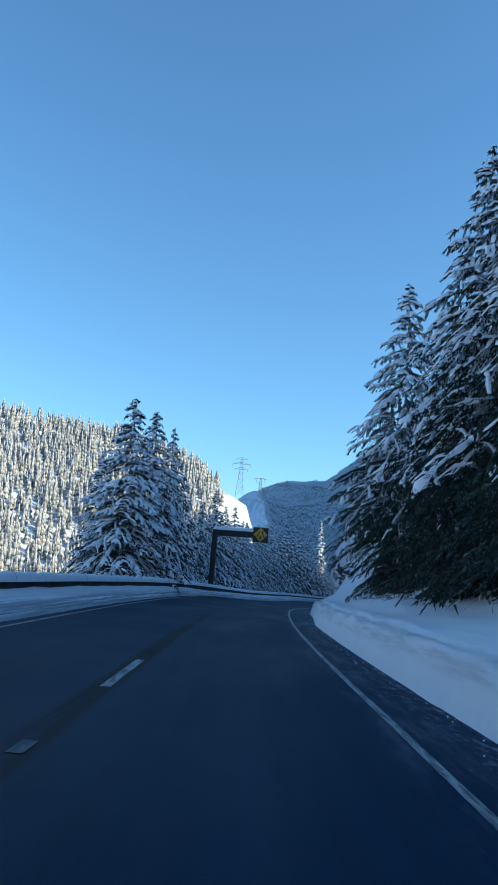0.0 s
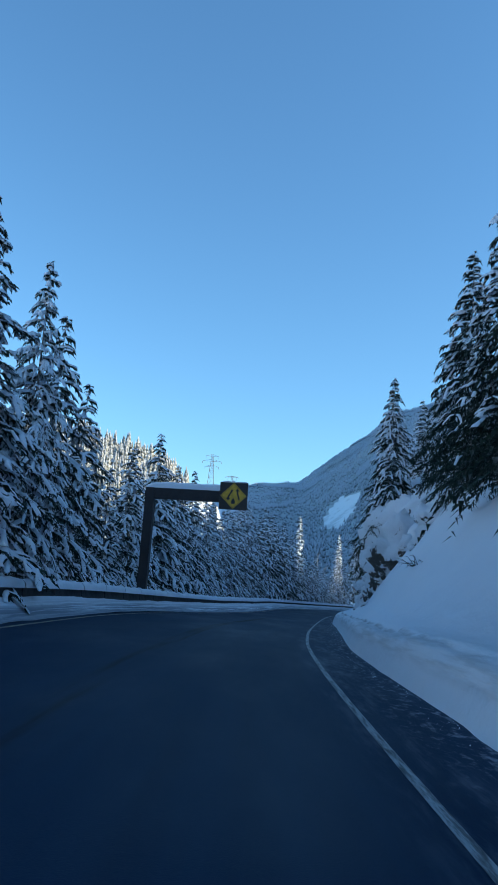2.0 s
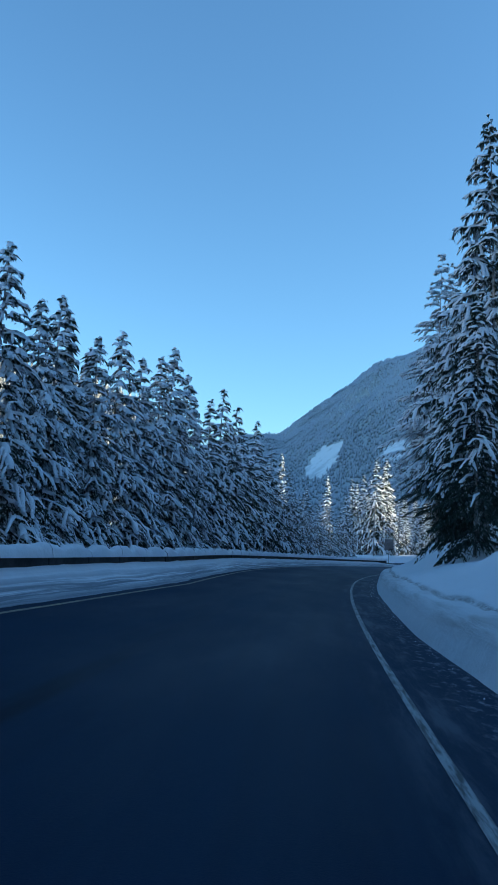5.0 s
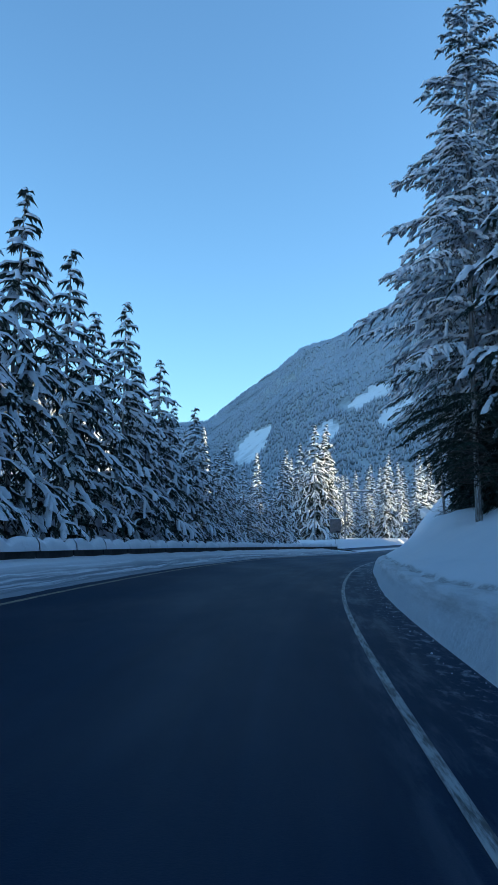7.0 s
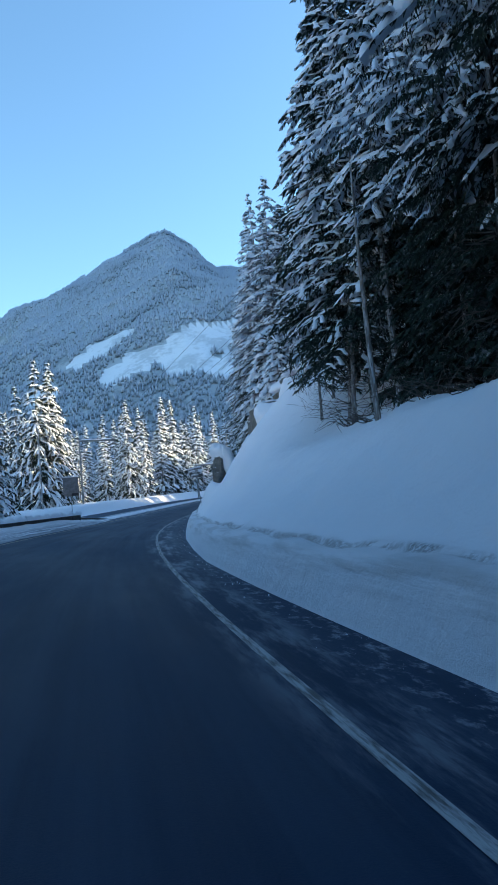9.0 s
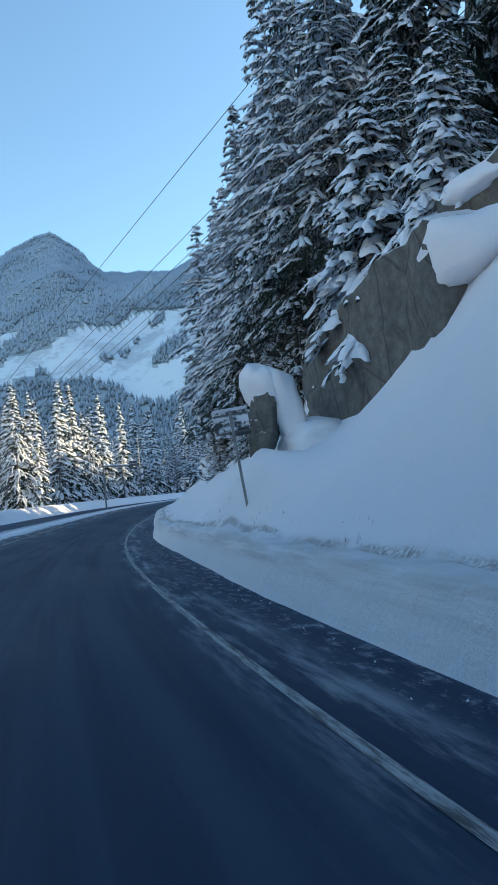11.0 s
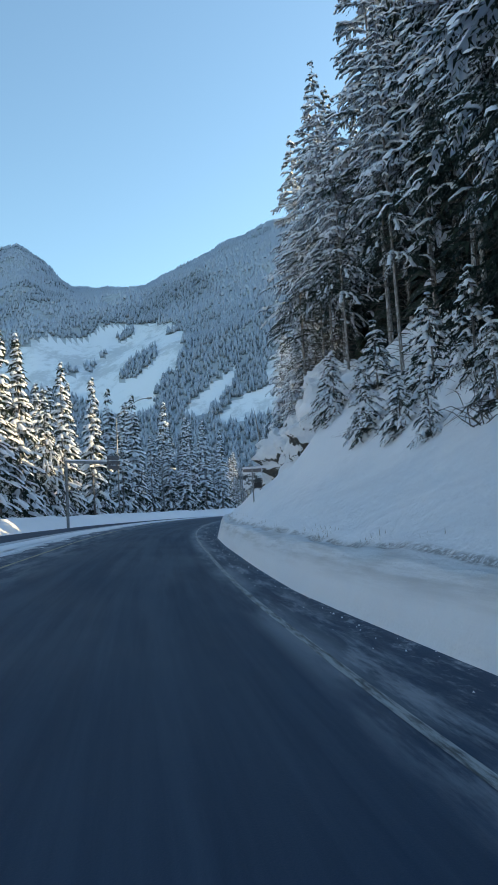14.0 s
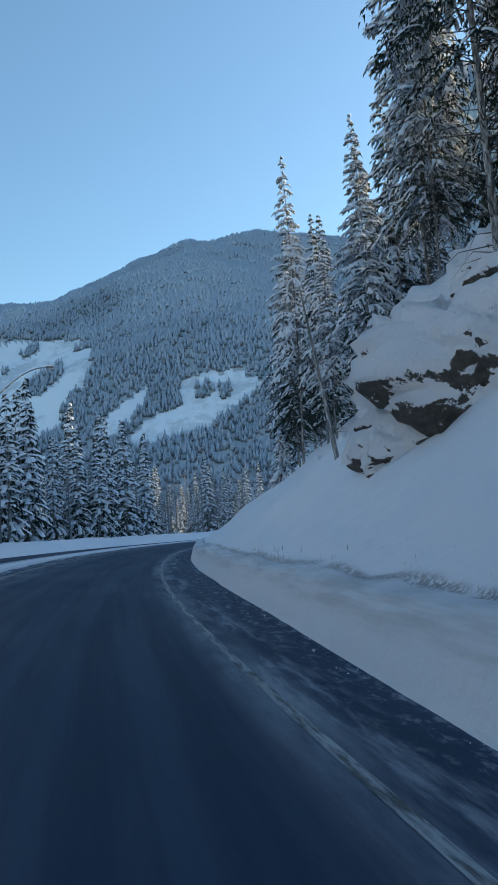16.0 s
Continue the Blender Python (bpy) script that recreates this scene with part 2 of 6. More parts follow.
def build_far_tree(nt, b, lo=0.72, hi=1.02, d0=(0.030, 0.042, 0.034), d1=(0.075, 0.085, 0.06), white=(0.66, 0.68, 0.70), rime_haze=0.0):
    """Distant snow-laden conifer: white above, dark needles showing between."""
    g = nt.nodes.new("ShaderNodeNewGeometry")
    f = noise_of(nt, place(nt, 1, 1, 1), 1.1, 5, 0.75)
    amount = math_of(nt, "ADD", math_of(nt, "MULTIPLY", facing_up(nt), 0.45), f)
    amount = math_of(nt, "ADD", amount, math_of(nt, "MULTIPLY", g.outputs["Random Per Island"], 0.12))
    if rime_haze:
        # frost thickens in patches on the high slopes; their haze is painted in with it
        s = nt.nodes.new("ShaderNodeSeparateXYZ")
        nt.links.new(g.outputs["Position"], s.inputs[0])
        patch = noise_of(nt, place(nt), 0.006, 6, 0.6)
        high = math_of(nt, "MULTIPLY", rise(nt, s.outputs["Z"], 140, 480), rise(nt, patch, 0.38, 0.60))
        amount = math_of(nt, "ADD", amount, math_of(nt, "MULTIPLY", high, rime_haze))
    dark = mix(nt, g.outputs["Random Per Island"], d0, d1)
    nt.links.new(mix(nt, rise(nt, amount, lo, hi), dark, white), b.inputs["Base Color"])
    b.inputs["Roughness"].default_value = 0.85
    b.inputs["Specular IOR Level"].default_value = 0.1


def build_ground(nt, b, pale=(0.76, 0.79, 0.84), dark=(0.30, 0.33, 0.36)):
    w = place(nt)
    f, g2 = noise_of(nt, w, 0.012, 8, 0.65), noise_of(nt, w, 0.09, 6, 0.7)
    # blotches put the shade between trees into the ground's colour
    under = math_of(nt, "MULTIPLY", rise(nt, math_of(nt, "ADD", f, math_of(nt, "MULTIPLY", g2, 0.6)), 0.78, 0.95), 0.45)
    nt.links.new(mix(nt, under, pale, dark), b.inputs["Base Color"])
    b.inputs["Roughness"].default_value = 0.85
    bump(nt, b, g2, 0.5, 2.0)


def build_frosted(nt, b):
    """Dark sheet metal with snow blown onto it in patches."""
    f = noise_of(nt, place(nt, 1.0, 1.0, 1.3), 3.2, 8, 0.7)
    nt.links.new(mix(nt, rise(nt, f, 0.46, 0.56), (0.05, 0.055, 0.06), SNOW), b.inputs["Base Color"])
    b.inputs["Roughness"].default_value = 0.75
    bump(nt, b, rise(nt, f, 0.44, 0.6), 0.6, 0.03)


def build_plain(colour, rough=0.6, metal=0.0, grime=0.25, scale=4.0):
    def build(nt, b):
        f = noise_of(nt, place(nt), scale, 7, 0.7)
        dark = tuple(c * (1 - grime) * 0.7 for c in colour)
        nt.links.new(mix(nt, rise(nt, f, 0.3, 0.75), dark, colour), b.inputs["Base Color"])
        b.inputs["Roughness"].default_value, b.inputs["Metallic"].default_value = rough, metal
        bump(nt, b, f, 0.15, 0.01)
    return build


M_SNOW = material("snow", build_snow)
M_BANK = material("ploughed_snow", build_bank)
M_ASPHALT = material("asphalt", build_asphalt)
M_VERGE = material("packed_verge_snow", build_verge)
M_WHITE = material("white_line_paint", build_paint((0.36, 0.38, 0.40), (0.06, 0.065, 0.07), 0.38, 0.60))
M_YELLOW = material("yellow_line_paint", build_paint((0.42, 0.36, 0.21), (0.13, 0.13, 0.125), 0.40, 0.62))
M_WORN = material("worn_line_paint", build_paint((0.09, 0.10, 0.12), (0.03, 0.04, 0.06), 0.44, 0.62))
M_ROCK = material("snowy_rock", build_rock)
M_CLIFF = material("bare_rock", build_cliff)
M_BARK = material("bark", build_bark)
M_NEEDLE = material("needles", build_needles)
M_LOAD = material("snow_on_boughs", build_tree_snow)
M_FAR = material("distant_conifer", build_far_tree)
M_HOAR = material("hoar_frosted_conifer", lambda nt, b: build_far_tree(nt, b, 0.55, 1.05, (0.06, 0.062, 0.045), (0.13, 0.125, 0.085), (0.66, 0.68, 0.72)))
# low contrast and bluish tones carry the distance haze in the colour
M_FOREST_HAZE = material("hazy_mountain_conifer", lambda nt, b: build_far_tree(nt, b, 0.6, 1.1, (0.042, 0.055, 0.060), (0.10, 0.118, 0.125), (0.52, 0.56, 0.63), 0.5))
M_GROUND = material("valley_snow", build_ground)
# valley snow darkened where forest stands: the trees' shade is in its colour
M_FLOOR_SHADE = material("shaded_forest_floor", lambda nt, b: build_ground(nt, b, (0.42, 0.46, 0.50), (0.10, 0.12, 0.12)))
M_CONCRETE = material("concrete", build_plain((0.085, 0.085, 0.09), 0.9, 0, 0.5, 2.0))
M_STEEL = material("dark_painted_steel", build_plain((0.022, 0.022, 0.028), 0.6, 0.0, 0.3, 3.0))
M_GALV = material("galvanised_steel", build_plain((0.36, 0.38, 0.40), 0.5, 0.4, 0.3, 3.0))
M_BLACK = material("black_sheet", build_plain((0.018, 0.02, 0.024), 0.5, 0, 0.2))
M_SIGN = material("yellow_sheeting", build_plain((0.72, 0.46, 0.03), 0.45, 0, 0.12))
M_FROST = material("frosted_board", build_frosted)
M_BOARD = material("grey_board", build_plain((0.20, 0.19, 0.20), 0.7, 0, 0.3))
M_TWIG = material("frosted_twigs", build_plain((0.42, 0.43, 0.45), 0.85, 0, 0.6, 2.5))
M_DEAD = material("dead_branches", build_plain((0.12, 0.105, 0.095), 0.9, 0, 0.5, 5.0))
M_GRASS = material("dry_grass_stems", build_plain((0.46, 0.43, 0.39), 0.9, 0, 0.4, 5.0))
M_LENS = material("lamp_lens", build_plain((0.75, 0.75, 0.72), 0.25, 0, 0.1))

# ---- the road's line: station s along the right edge line, offset d to its right ----
ROAD = [(-40, -0.9, -0.45), (0, -0.9, -0.22), (16, -1.4, -0.08), (32, -2.7, 0.09), (48, -4.8, 0.24), (64, -7.6, 0.25), (80, -9.2, 0.11),
        (96, -9.7, -0.01), (112, -11.1, 0.02), (128, -13.9, 0.08), (144, -17.3, 0.03), (160, -19.6, -0.04), (176, -22.3, -0.09),
        (192, -25.6, -0.11), (208, -28.8, -0.08), (224, -31.8, 0.04), (240, -34.3, 0.3), (256, -35.4, 0.63), (272, -38.0, 0.95),
        (288, -41.5, 1.27), (304, -45.3, 1.59), (336, -53.0, 2.07), (368, -60.1, 2.45), (416, -69.2, 3.03), (456, -75.7, 3.51), (520, -83.0, 4.1), (640, -94.0, 5.0)]
ST = np.arange(-40, 640.1, 0.5)
_k = np.ones(17) / 17
HEAD = np.radians(np.interp(ST, [r[0] for r in ROAD], [r[1] for r in ROAD]))
HEAD = np.convolve(np.pad(HEAD, 8, mode="edge"), _k, "valid")
RZ = np.convolve(np.pad(np.interp(ST, [r[0] for r in ROAD], [r[2] for r in ROAD]), 8, mode="edge"), _k, "valid")
RX, RY = np.cumsum(-np.sin(HEAD) * 0.5), np.cumsum(np.cos(HEAD) * 0.5)
_i = int(np.argmin(abs(ST)))
RX, RY = RX - RX[_i] + 1.92, RY - RY[_i] - 0.03


def xy(s, d):
    h = np.interp(s, ST, HEAD)
    d = d + np.interp(s, [10, 40, 60, 110, 150, 200, 235, 250], [0.0, -0.2, -0.4, -0.33, -0.2, -0.2, -0.1, 0.05])
    return np.interp(s, ST, RX) + np.cos(h) * d, np.interp(s, ST, RY) + np.sin(h) * d


def tilt(s):
    return np.interp(s, [0, 30, 60, 120, 230, 300], [0.01, 0.035, 0.055, 0.05, 0.045, 0.03])


def road_z(s, d):
    return np.interp(s, ST, RZ) - tilt(s) * (np.clip(d, -9.5, 1.2) + 1.5)


def yellow_d(s):
    return np.interp(s, [10, 50, 70, 92, 110, 128, 150, 170, 205], [-7.2, -7.2, -7.5, -6.6, -5.85, -6.35, -6.95, -7.2, -5.8])


def barrier_d(s):
    return np.interp(s, [0, 30, 60, 76, 100, 115, 130, 150, 170, 190, 204], [-9.1, -8.8, -8.4, -8.2, -7.8, -7.5, -8.0, -8.3, -8.4, -8.0, -7.4])


def foot_shift(s):
    """How far the foot of the ploughed bank stands out from its usual line."""
    return float(np.interp(s, [0, 36, 45, 60, 72, 87, 100, 110, 135, 150, 165, 180, 190, 197, 206, 212, 225, 236, 252, 262, 270, 280, 300],
                           [0.05, 0.05, 0.4, 0.4, 0.6, 0.5, 0.1, 0.2, 0.25, 0.3, 0.0, 0.3, 0.5, 0.7, 0.4, 0.25, 0.35, -0.12, -0.12, 0.05, 0.4, 0.5, 0.3]))


# snow slope on the right: heights over the road at 3, 4.5, 6, 8 and 12 m from the edge line
SLOPE = [(-40, 0.95, 1.2, 1.6, 2.4, 4.5), (52, 0.95, 1.3, 1.8, 2.8, 5), (60, 1.3, 2.6, 4.4, 6.2, 9.5), (70, 1.7, 3.9, 6.2, 8.2, 11), (88, 1.7, 3.9, 6.0, 7.8, 10.5),
         (110, 1.2, 1.8, 2.5, 3.5, 6.5), (140, 1.3, 2.1, 2.7, 3.7, 6.5), (155, 1.6, 2.9, 3.4, 3.8, 5.5), (171, 1.7, 3.0, 3.6, 4.4, 7.0),
         (183, 2.1, 4.1, 5.9, 7.9, 11.5), (190, 1.9, 2.9, 4.4, 7.4, 11.5), (193.5, 2.0, 2.8, 3.6, 6.2, 10.5), (200, 1.8, 2.7, 3.5, 6.0, 10), (208, 1.5, 2.5, 3.5, 5.4, 9.2), (230, 1.4, 2.1, 2.9, 4.2, 8),
         (246, 1.4, 2.4, 3.4, 5.2, 9), (257, 1.95, 3.2, 5.0, 7.5, 11), (272, 1.6, 2.8, 4.2, 6.2, 10), (290, 1.5, 2.4, 3.4, 5, 8), (456, 1.4, 2.2, 3, 4.4, 7)]
OFFS = [0.75, 1.0, 1.08, 1.2, 1.35, 1.75, 1.9, 3.0, 4.5, 6.0, 8.0, 12.0, 20.0, 35.0, 60.0, 125.0, 127.0]


def slope_heights(s):
    st = [r[0] for r in SLOPE]
    a = [float(np.interp(s, st, [r[k] for r in SLOPE])) for k in range(1, 6)]
    # the unseen upper hill is shaped to shade the berm and light the treetops
    cap = float(np.interp(s, [0, 228, 244, 285, 312, 345, 430, 520, 560, 620], [125, 125, 70, 70, 78, 72, 76, 76, 90, 160]))
    steep = float(np.interp(s, [270, 295, 325, 345, 430, 480, 540], [1.0, 0.85, 0.9, 1.0, 1.05, 1.3, 2.6]))
    far = [a[4] + 7 * steep, a[4] + 20 * steep, a[4] + 44 * steep, a[4] + 116 * steep]
    return [-0.45, -0.05, 0.25, 0.60, 0.80, 0.84, 0.94] + a + [min(v, cap) for v in far] + [-25.0]


# gap added along the sun's bearing so the valley trees are lit
SUN_GAP, SUN_GAP_AZ = (49.0, 259.0), 104.0


def sun_gap(x, y):
    """1 inside the gap carved in the unseen ridge to let the low sun reach the valley, 0 away from it."""
    a = radians(SUN_GAP_AZ)
    across = (x - SUN_GAP[0]) * math.cos(a) - (y - SUN_GAP[1]) * math.sin(a)
    return min(1.0, max(0.0, (30 - abs(across)) / 14))


def right_z(s, d):
    base = float(np.interp(s, ST, RZ)) - float(tilt(s)) * 2.7
    k = foot_shift(s)
    if d < 4:
        d = (d - 4 * k / 3) / (1 - k / 3)
    wob = 0.42 * noise.fractal(Vector((s * 0.13, d * 0.3, 3.0)), 0.9, 2.0, 5) * min(1.0, max(0.0, (d - 2.2) / 3)) if d < 30 else 0.0
    up = float(np.interp(d, OFFS, slope_heights(s)))
    if d > 14:
        x, y = xy(s, d)
        k = sun_gap(float(x), float(y)) * min(1.0, (d - 14) / 12)
        up = up * (1 - k) + min(up, 29.0) * k
    mound = 0.85 * math.exp(-((s - 193.8) / 3.5) ** 2 - ((d - 2.8) / 0.8) ** 2)
    return base + up + wob + mound


def left_z(s, d):
    """Snow beyond the left verge: shelf behind the barrier, later a median, the other carriageway and a berm."""
    db = float(barrier_d(s))
    e = float(road_z(s, db))
    a = np.interp(d, [-70, -30, -18, -13, db - 0.9, db - 0.5], [-4.5 - e, -4.2 - e, -1.2, 0.55, 0.72, 0.70])
    b = np.interp(d, [-70, -40, -20, -17.2, -16.2, -15.3, -14.8, -9.2, -8.5, db - 0.5], [0.4, 0.8, 1.1, 1.25, 1.2, 0.5, 0.0, 0.0, 0.10, 0.05])
    f = min(1.0, max(0.0, (s - 204) / 14))
    wob = 0.22 * noise.fractal(Vector((s * 0.3, d * 0.45, 9.0)), 1.0, 2.0, 4) if d < -15.5 or s < 206 else 0.0
    return e + float(a) * (1 - f) + float(b) * f + wob


def link(name, verts, faces, mats, index=None, smooth=False, parent=None, label="", uvs=None):
    me = bpy.data.meshes.new(name)
    me.from_pydata(verts, [], faces)
    for m in mats if isinstance(mats, (list, tuple)) else [mats]:
        me.materials.append(m)
    if index is not None:
        me.polygons.foreach_set("material_index", index)
    if smooth:
        me.polygons.foreach_set("use_smooth", [True] * len(me.polygons))
    if uvs is not None:
        layer = me.uv_layers.new(name="UVMap")
        loops = np.empty(len(me.loops), dtype=np.int32)
        me.loops.foreach_get("vertex_index", loops)
        layer.data.foreach_set("uv", np.asarray(uvs, dtype=np.float32)[loops].ravel())
    me.update()
    ob = new(name, me)
    if parent is not None:
        ob.parent = parent
    if label:
        ob["label"] = label
    return ob


def part(name, bm, mat, parent, label="", smooth=False):
    me = bpy.data.meshes.new(name)
    bm.to_mesh(me)
    bm.free()
    me.materials.append(mat)
    if smooth:
        me.polygons.foreach_set("use_smooth", [True] * len(me.polygons))
    ob = new(name, me)
    if parent is not None:
        ob.parent = parent
    if label:
        ob["label"] = label
    return ob


def empty(name, m):
    ob = new(name)
    ob.empty_display_size = 0.3
    ob.matrix_basis = m
    return ob


def sheet(name, stations, offsets, height, mat, warp=None):
    """A sheet along the road. offsets and height are functions of the station or fixed; its coordinates are (s, d)."""
    verts, uvs, faces = [], [], []
    n = None
    for s in stations:
        row = offsets(s) if callable(offsets) else offsets
        n = len(row)
        for d in row:
            x, y = xy(s, d)
            verts.append((float(x), float(y), float(height(s, d))))
            uvs.append((s, warp(s, d) if warp else d))
    for i in range(len(stations) - 1):
        for j in range(n - 1):
            a = i * n + j
            faces.append((a, a + 1, a + n + 1, a + n))
    return link(name, verts, faces, mat, smooth=True, uvs=uvs)


def road_warp(s, d):
    return d if d > -3 else -3 + (d + 3) * (-2.65 / (float(yellow_d(s)) + 3))


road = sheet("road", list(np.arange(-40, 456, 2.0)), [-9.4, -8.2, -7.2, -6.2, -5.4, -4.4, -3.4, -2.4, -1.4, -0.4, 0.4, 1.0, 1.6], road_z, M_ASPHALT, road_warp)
tagged(road, "dark asphalt road with salt streaks and packed snow at its edges", "road", kind="structure")
edge = sheet("trim_edge_line", list(np.arange(-40, 440, 1.0)), [-0.06, 0.05], lambda s, d: road_z(s, d) + 0.006, M_WHITE)
tagged(edge, "worn white edge line painted on the asphalt", "road marking", kind="structure")
yel = sheet("trim_yellow_line", list(np.arange(-40, 440, 1.0)), lambda s: [float(yellow_d(s)) - 0.06, float(yellow_d(s)) + 0.06], lambda s, d: road_z(s, d) + 0.006, M_YELLOW)
tagged(yel, "faded yellow line along the road's left edge", "road marking", kind="structure")
for s0, ln, paint in ((6.5, 0.45, M_WORN), (10.5, 3.6, M_WHITE)):
    dash = sheet("trim_lane_dash", list(np.arange(s0, s0 + ln + 0.1, 0.25)), [-3.72, -3.58], lambda s, d: road_z(s, d) + 0.006, paint)
    tagged(dash, "white painted lane dash on the asphalt", "road marking", kind="structure")


def bank_z(s, d):
    if s < -40 or s > 638.9:
        return -25.0
    z = right_z(s, d)
    if bank_warp(s, d) < 2.6:
        z += 0.12 * noise.fractal(Vector((s * 0.55, d * 1.3, 1.0)), 1.0, 2.0, 5) * min(1.0, max(0.0, (bank_warp(s, d) - 1.0) / 0.3))
    return z


def bank_offsets(s):
    k = 0.10 * noise.fractal(Vector((s * 0.35, 4.0, 2.0)), 1.0, 2.0, 5)
    near = [0.8, 1.0, 1.04, 1.08, 1.14, 1.2, 1.28, 1.35, 1.42, 1.55, 1.68, 1.75, 1.8, 1.86, 1.92, 2.05, 2.3, 2.6, 3.0, 3.5, 4.0, 4.5, 5.2, 6.0, 7.0, 8.0, 10.0, 12.0, 16.0, 20.0, 27.0, 35.0, 48.0, 60.0, 90.0, 125.0, 127.0]
    return [d + (k + foot_shift(s)) * max(0.0, 1 - (d - 1) / 3) for d in near]


def bank_warp(s, d):
    k = foot_shift(s)
    return (d - 4 * k / 3) / (1 - k / 3) if d < 4 else d


# past station 456 the bank is an unseen extension that blocks the low sun
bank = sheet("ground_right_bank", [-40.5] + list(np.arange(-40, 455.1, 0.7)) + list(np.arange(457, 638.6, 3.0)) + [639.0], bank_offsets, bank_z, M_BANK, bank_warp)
tagged(bank, "ploughed snow bank with a dirty cut face below a snowy hillside", "snow bank", kind="structure")


def verge_z(s, d):
    db = float(barrier_d(s))
    dy = float(yellow_d(s))
    f = min(1.0, max(0.0, (dy - 0.25 - d) / max(0.3, dy - 0.25 - db)))
    top = 0.64 * (1 - min(1.0, max(0.0, (s - 200) / 16))) + 0.06
    return road_z(s, d) - 0.03 + top * f ** 1.3 + 0.05 * noise.fractal(Vector((s * 0.5, d * 1.5, 6.0)), 1.0, 2.0, 4)


verge = sheet("ground_left_verge", list(np.arange(-40, 456, 1.0)), lambda s: [float(barrier_d(s)) + (float(yellow_d(s)) - 0.35 - float(barrier_d(s))) * k / 6 for k in range(-3, 7)], verge_z, M_VERGE, lambda s, d: (d - float(barrier_d(s))) / (float(yellow_d(s)) - 0.35 - float(barrier_d(s))))
tagged(verge, "packed snow verge between the yellow line and the barrier", "snow verge", kind="structure")
shelf = sheet("ground_left_shelf", list(np.arange(-40, 456, 1.5)),
              lambda s: [-70, -50, -40, -30, -24, -20, -18, -17, -16.2, -15.6, -15.0, -14.6, -13, -11.5, -10.2, -9.6] + [float(barrier_d(s)) - 1.4, float(barrier_d(s)) - 0.9, float(barrier_d(s)) - 0.35] if s < 206 else
              [-70, -50, -40, -30, -24, -20, -18, -17, -16.2, -15.6, -15.0, -14.6, -13, -11.5, -10.2, -9.6, -9.0, -8.3, -7.4], left_z, M_SNOW)
tagged(shelf, "deep untouched snow on the valley side of the road", "snow", kind="structure")
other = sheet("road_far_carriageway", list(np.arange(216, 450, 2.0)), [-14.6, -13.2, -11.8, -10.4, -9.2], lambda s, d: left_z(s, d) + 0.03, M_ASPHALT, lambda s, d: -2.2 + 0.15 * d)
tagged(other, "ploughed asphalt of the opposite carriageway beside a snow berm", "road", kind="structure")

# ---- valley and mountains: one sheet, crest by bearing ----
HUB = (60.0, 150.0)
CREST = [(-180, 900, 190), (-120, 800, 170), (-75, 650, 150), (-52.9, 639, 150), (-27.2, 644, 155), (-16.8, 606, 143), (-10.7, 578, 122), (-8.4, 555, 96),
         (-5.5, 542, 79), (-4.9, 552, 52), (-4.2, 572, 30), (0.5, 3749, 487), (2.4, 3847, 549), (5.4, 3744, 549), (7.3, 3301, 558), (9.9, 2999, 615), (12.7, 2797, 692),
         (17.7, 2600, 756), (19.5, 2572, 796), (24.0, 2469, 842), (27.7, 2105, 639), (30.3, 1803, 548), (32.2, 1658, 500), (37.6, 1603, 545),
         # bearings 70 to 88 are added heights out of view that hold off the sun
         (41.8, 1600, 594), (47.4, 1619, 628), (55.3, 1560, 575), (62, 2200, 950), (70, 2500, 1500), (80, 2500, 1450), (88, 2200, 650), (96, 1500, 300), (110, 1300, 240), (150, 1000, 200), (180, 900, 190)]
_az = [c[0] for c in CREST]


def foot_r(az):
    return float(np.interp(az, [-180, -60, -10, -4, 2, 10, 26, 32, 60, 90, 180], [350, 300, 300, 330, 900, 800, 700, 640, 640, 640, 400]))


def crest_of(az):
    return float(np.interp(az, _az, [c[1] for c in CREST])), float(np.interp(az, _az, [c[2] for c in CREST]))


def ground_z(az, r):
    cr, ch = crest_of(az)
    r0 = foot_r(az)
    u = (r - r0) / (cr - r0)
    x, y = math.sin(radians(az)) * r, math.cos(radians(az)) * r
    if u <= 0:
        h = 0.0
    elif u <= 1:
        h = ch * (1.5 * u - 0.5 * u * u) if az > -4.6 else ch * (0.75 * u + 0.25 * u * u)
    else:
        h = ch * max(0.15, 1 - 0.9 * (u - 1))
        # an unseen higher range behind the right-hand crest, added to shade the peaks
        h = max(h, 2300 * math.exp(-((r - 3900) / 800) ** 2) * min(1.0, max(0.0, (az - 57.5) / 4)) * min(1.0, max(0.0, (84 - az) / 3)))
    rough = noise.fractal(Vector((x / 330, y / 330, 0.5)), 0.9, 2.0, 6) * 0.055 * ch * min(1.0, max(0.0, u) * 2.5)
    edge_rough = noise.fractal(Vector((x / 60, y / 60, 7.5)), 0.9, 2.0, 3) * 4.0 * min(1.0, max(0.0, u))
    if 0.93 < u < 1.07:
        rough *= 0.35
    return -4.6 + h + rough + edge_rough


# logged openings on the slopes: bearing, distance, half sizes; and the stands left in them
CUTS = [(8.0, 1370, 1.5, 120), (13.2, 1100, 1.3, 45), (17.4, 1160, 2.6, 34), (19.6, 1040, 2.4, 40), (-6.5, 470, 2.6, 120)]
KEPT = [(30.3, 1092, 0.7, 11), (33.7, 1015, 0.7, 13), (41.0, 815, 0.7, 11), (42.4, 806, 0.5, 13), (26.3, 1000, 0.6, 9), (27.6, 1020, 0.4, 12), (28.6, 1050, 0.3, 10)]
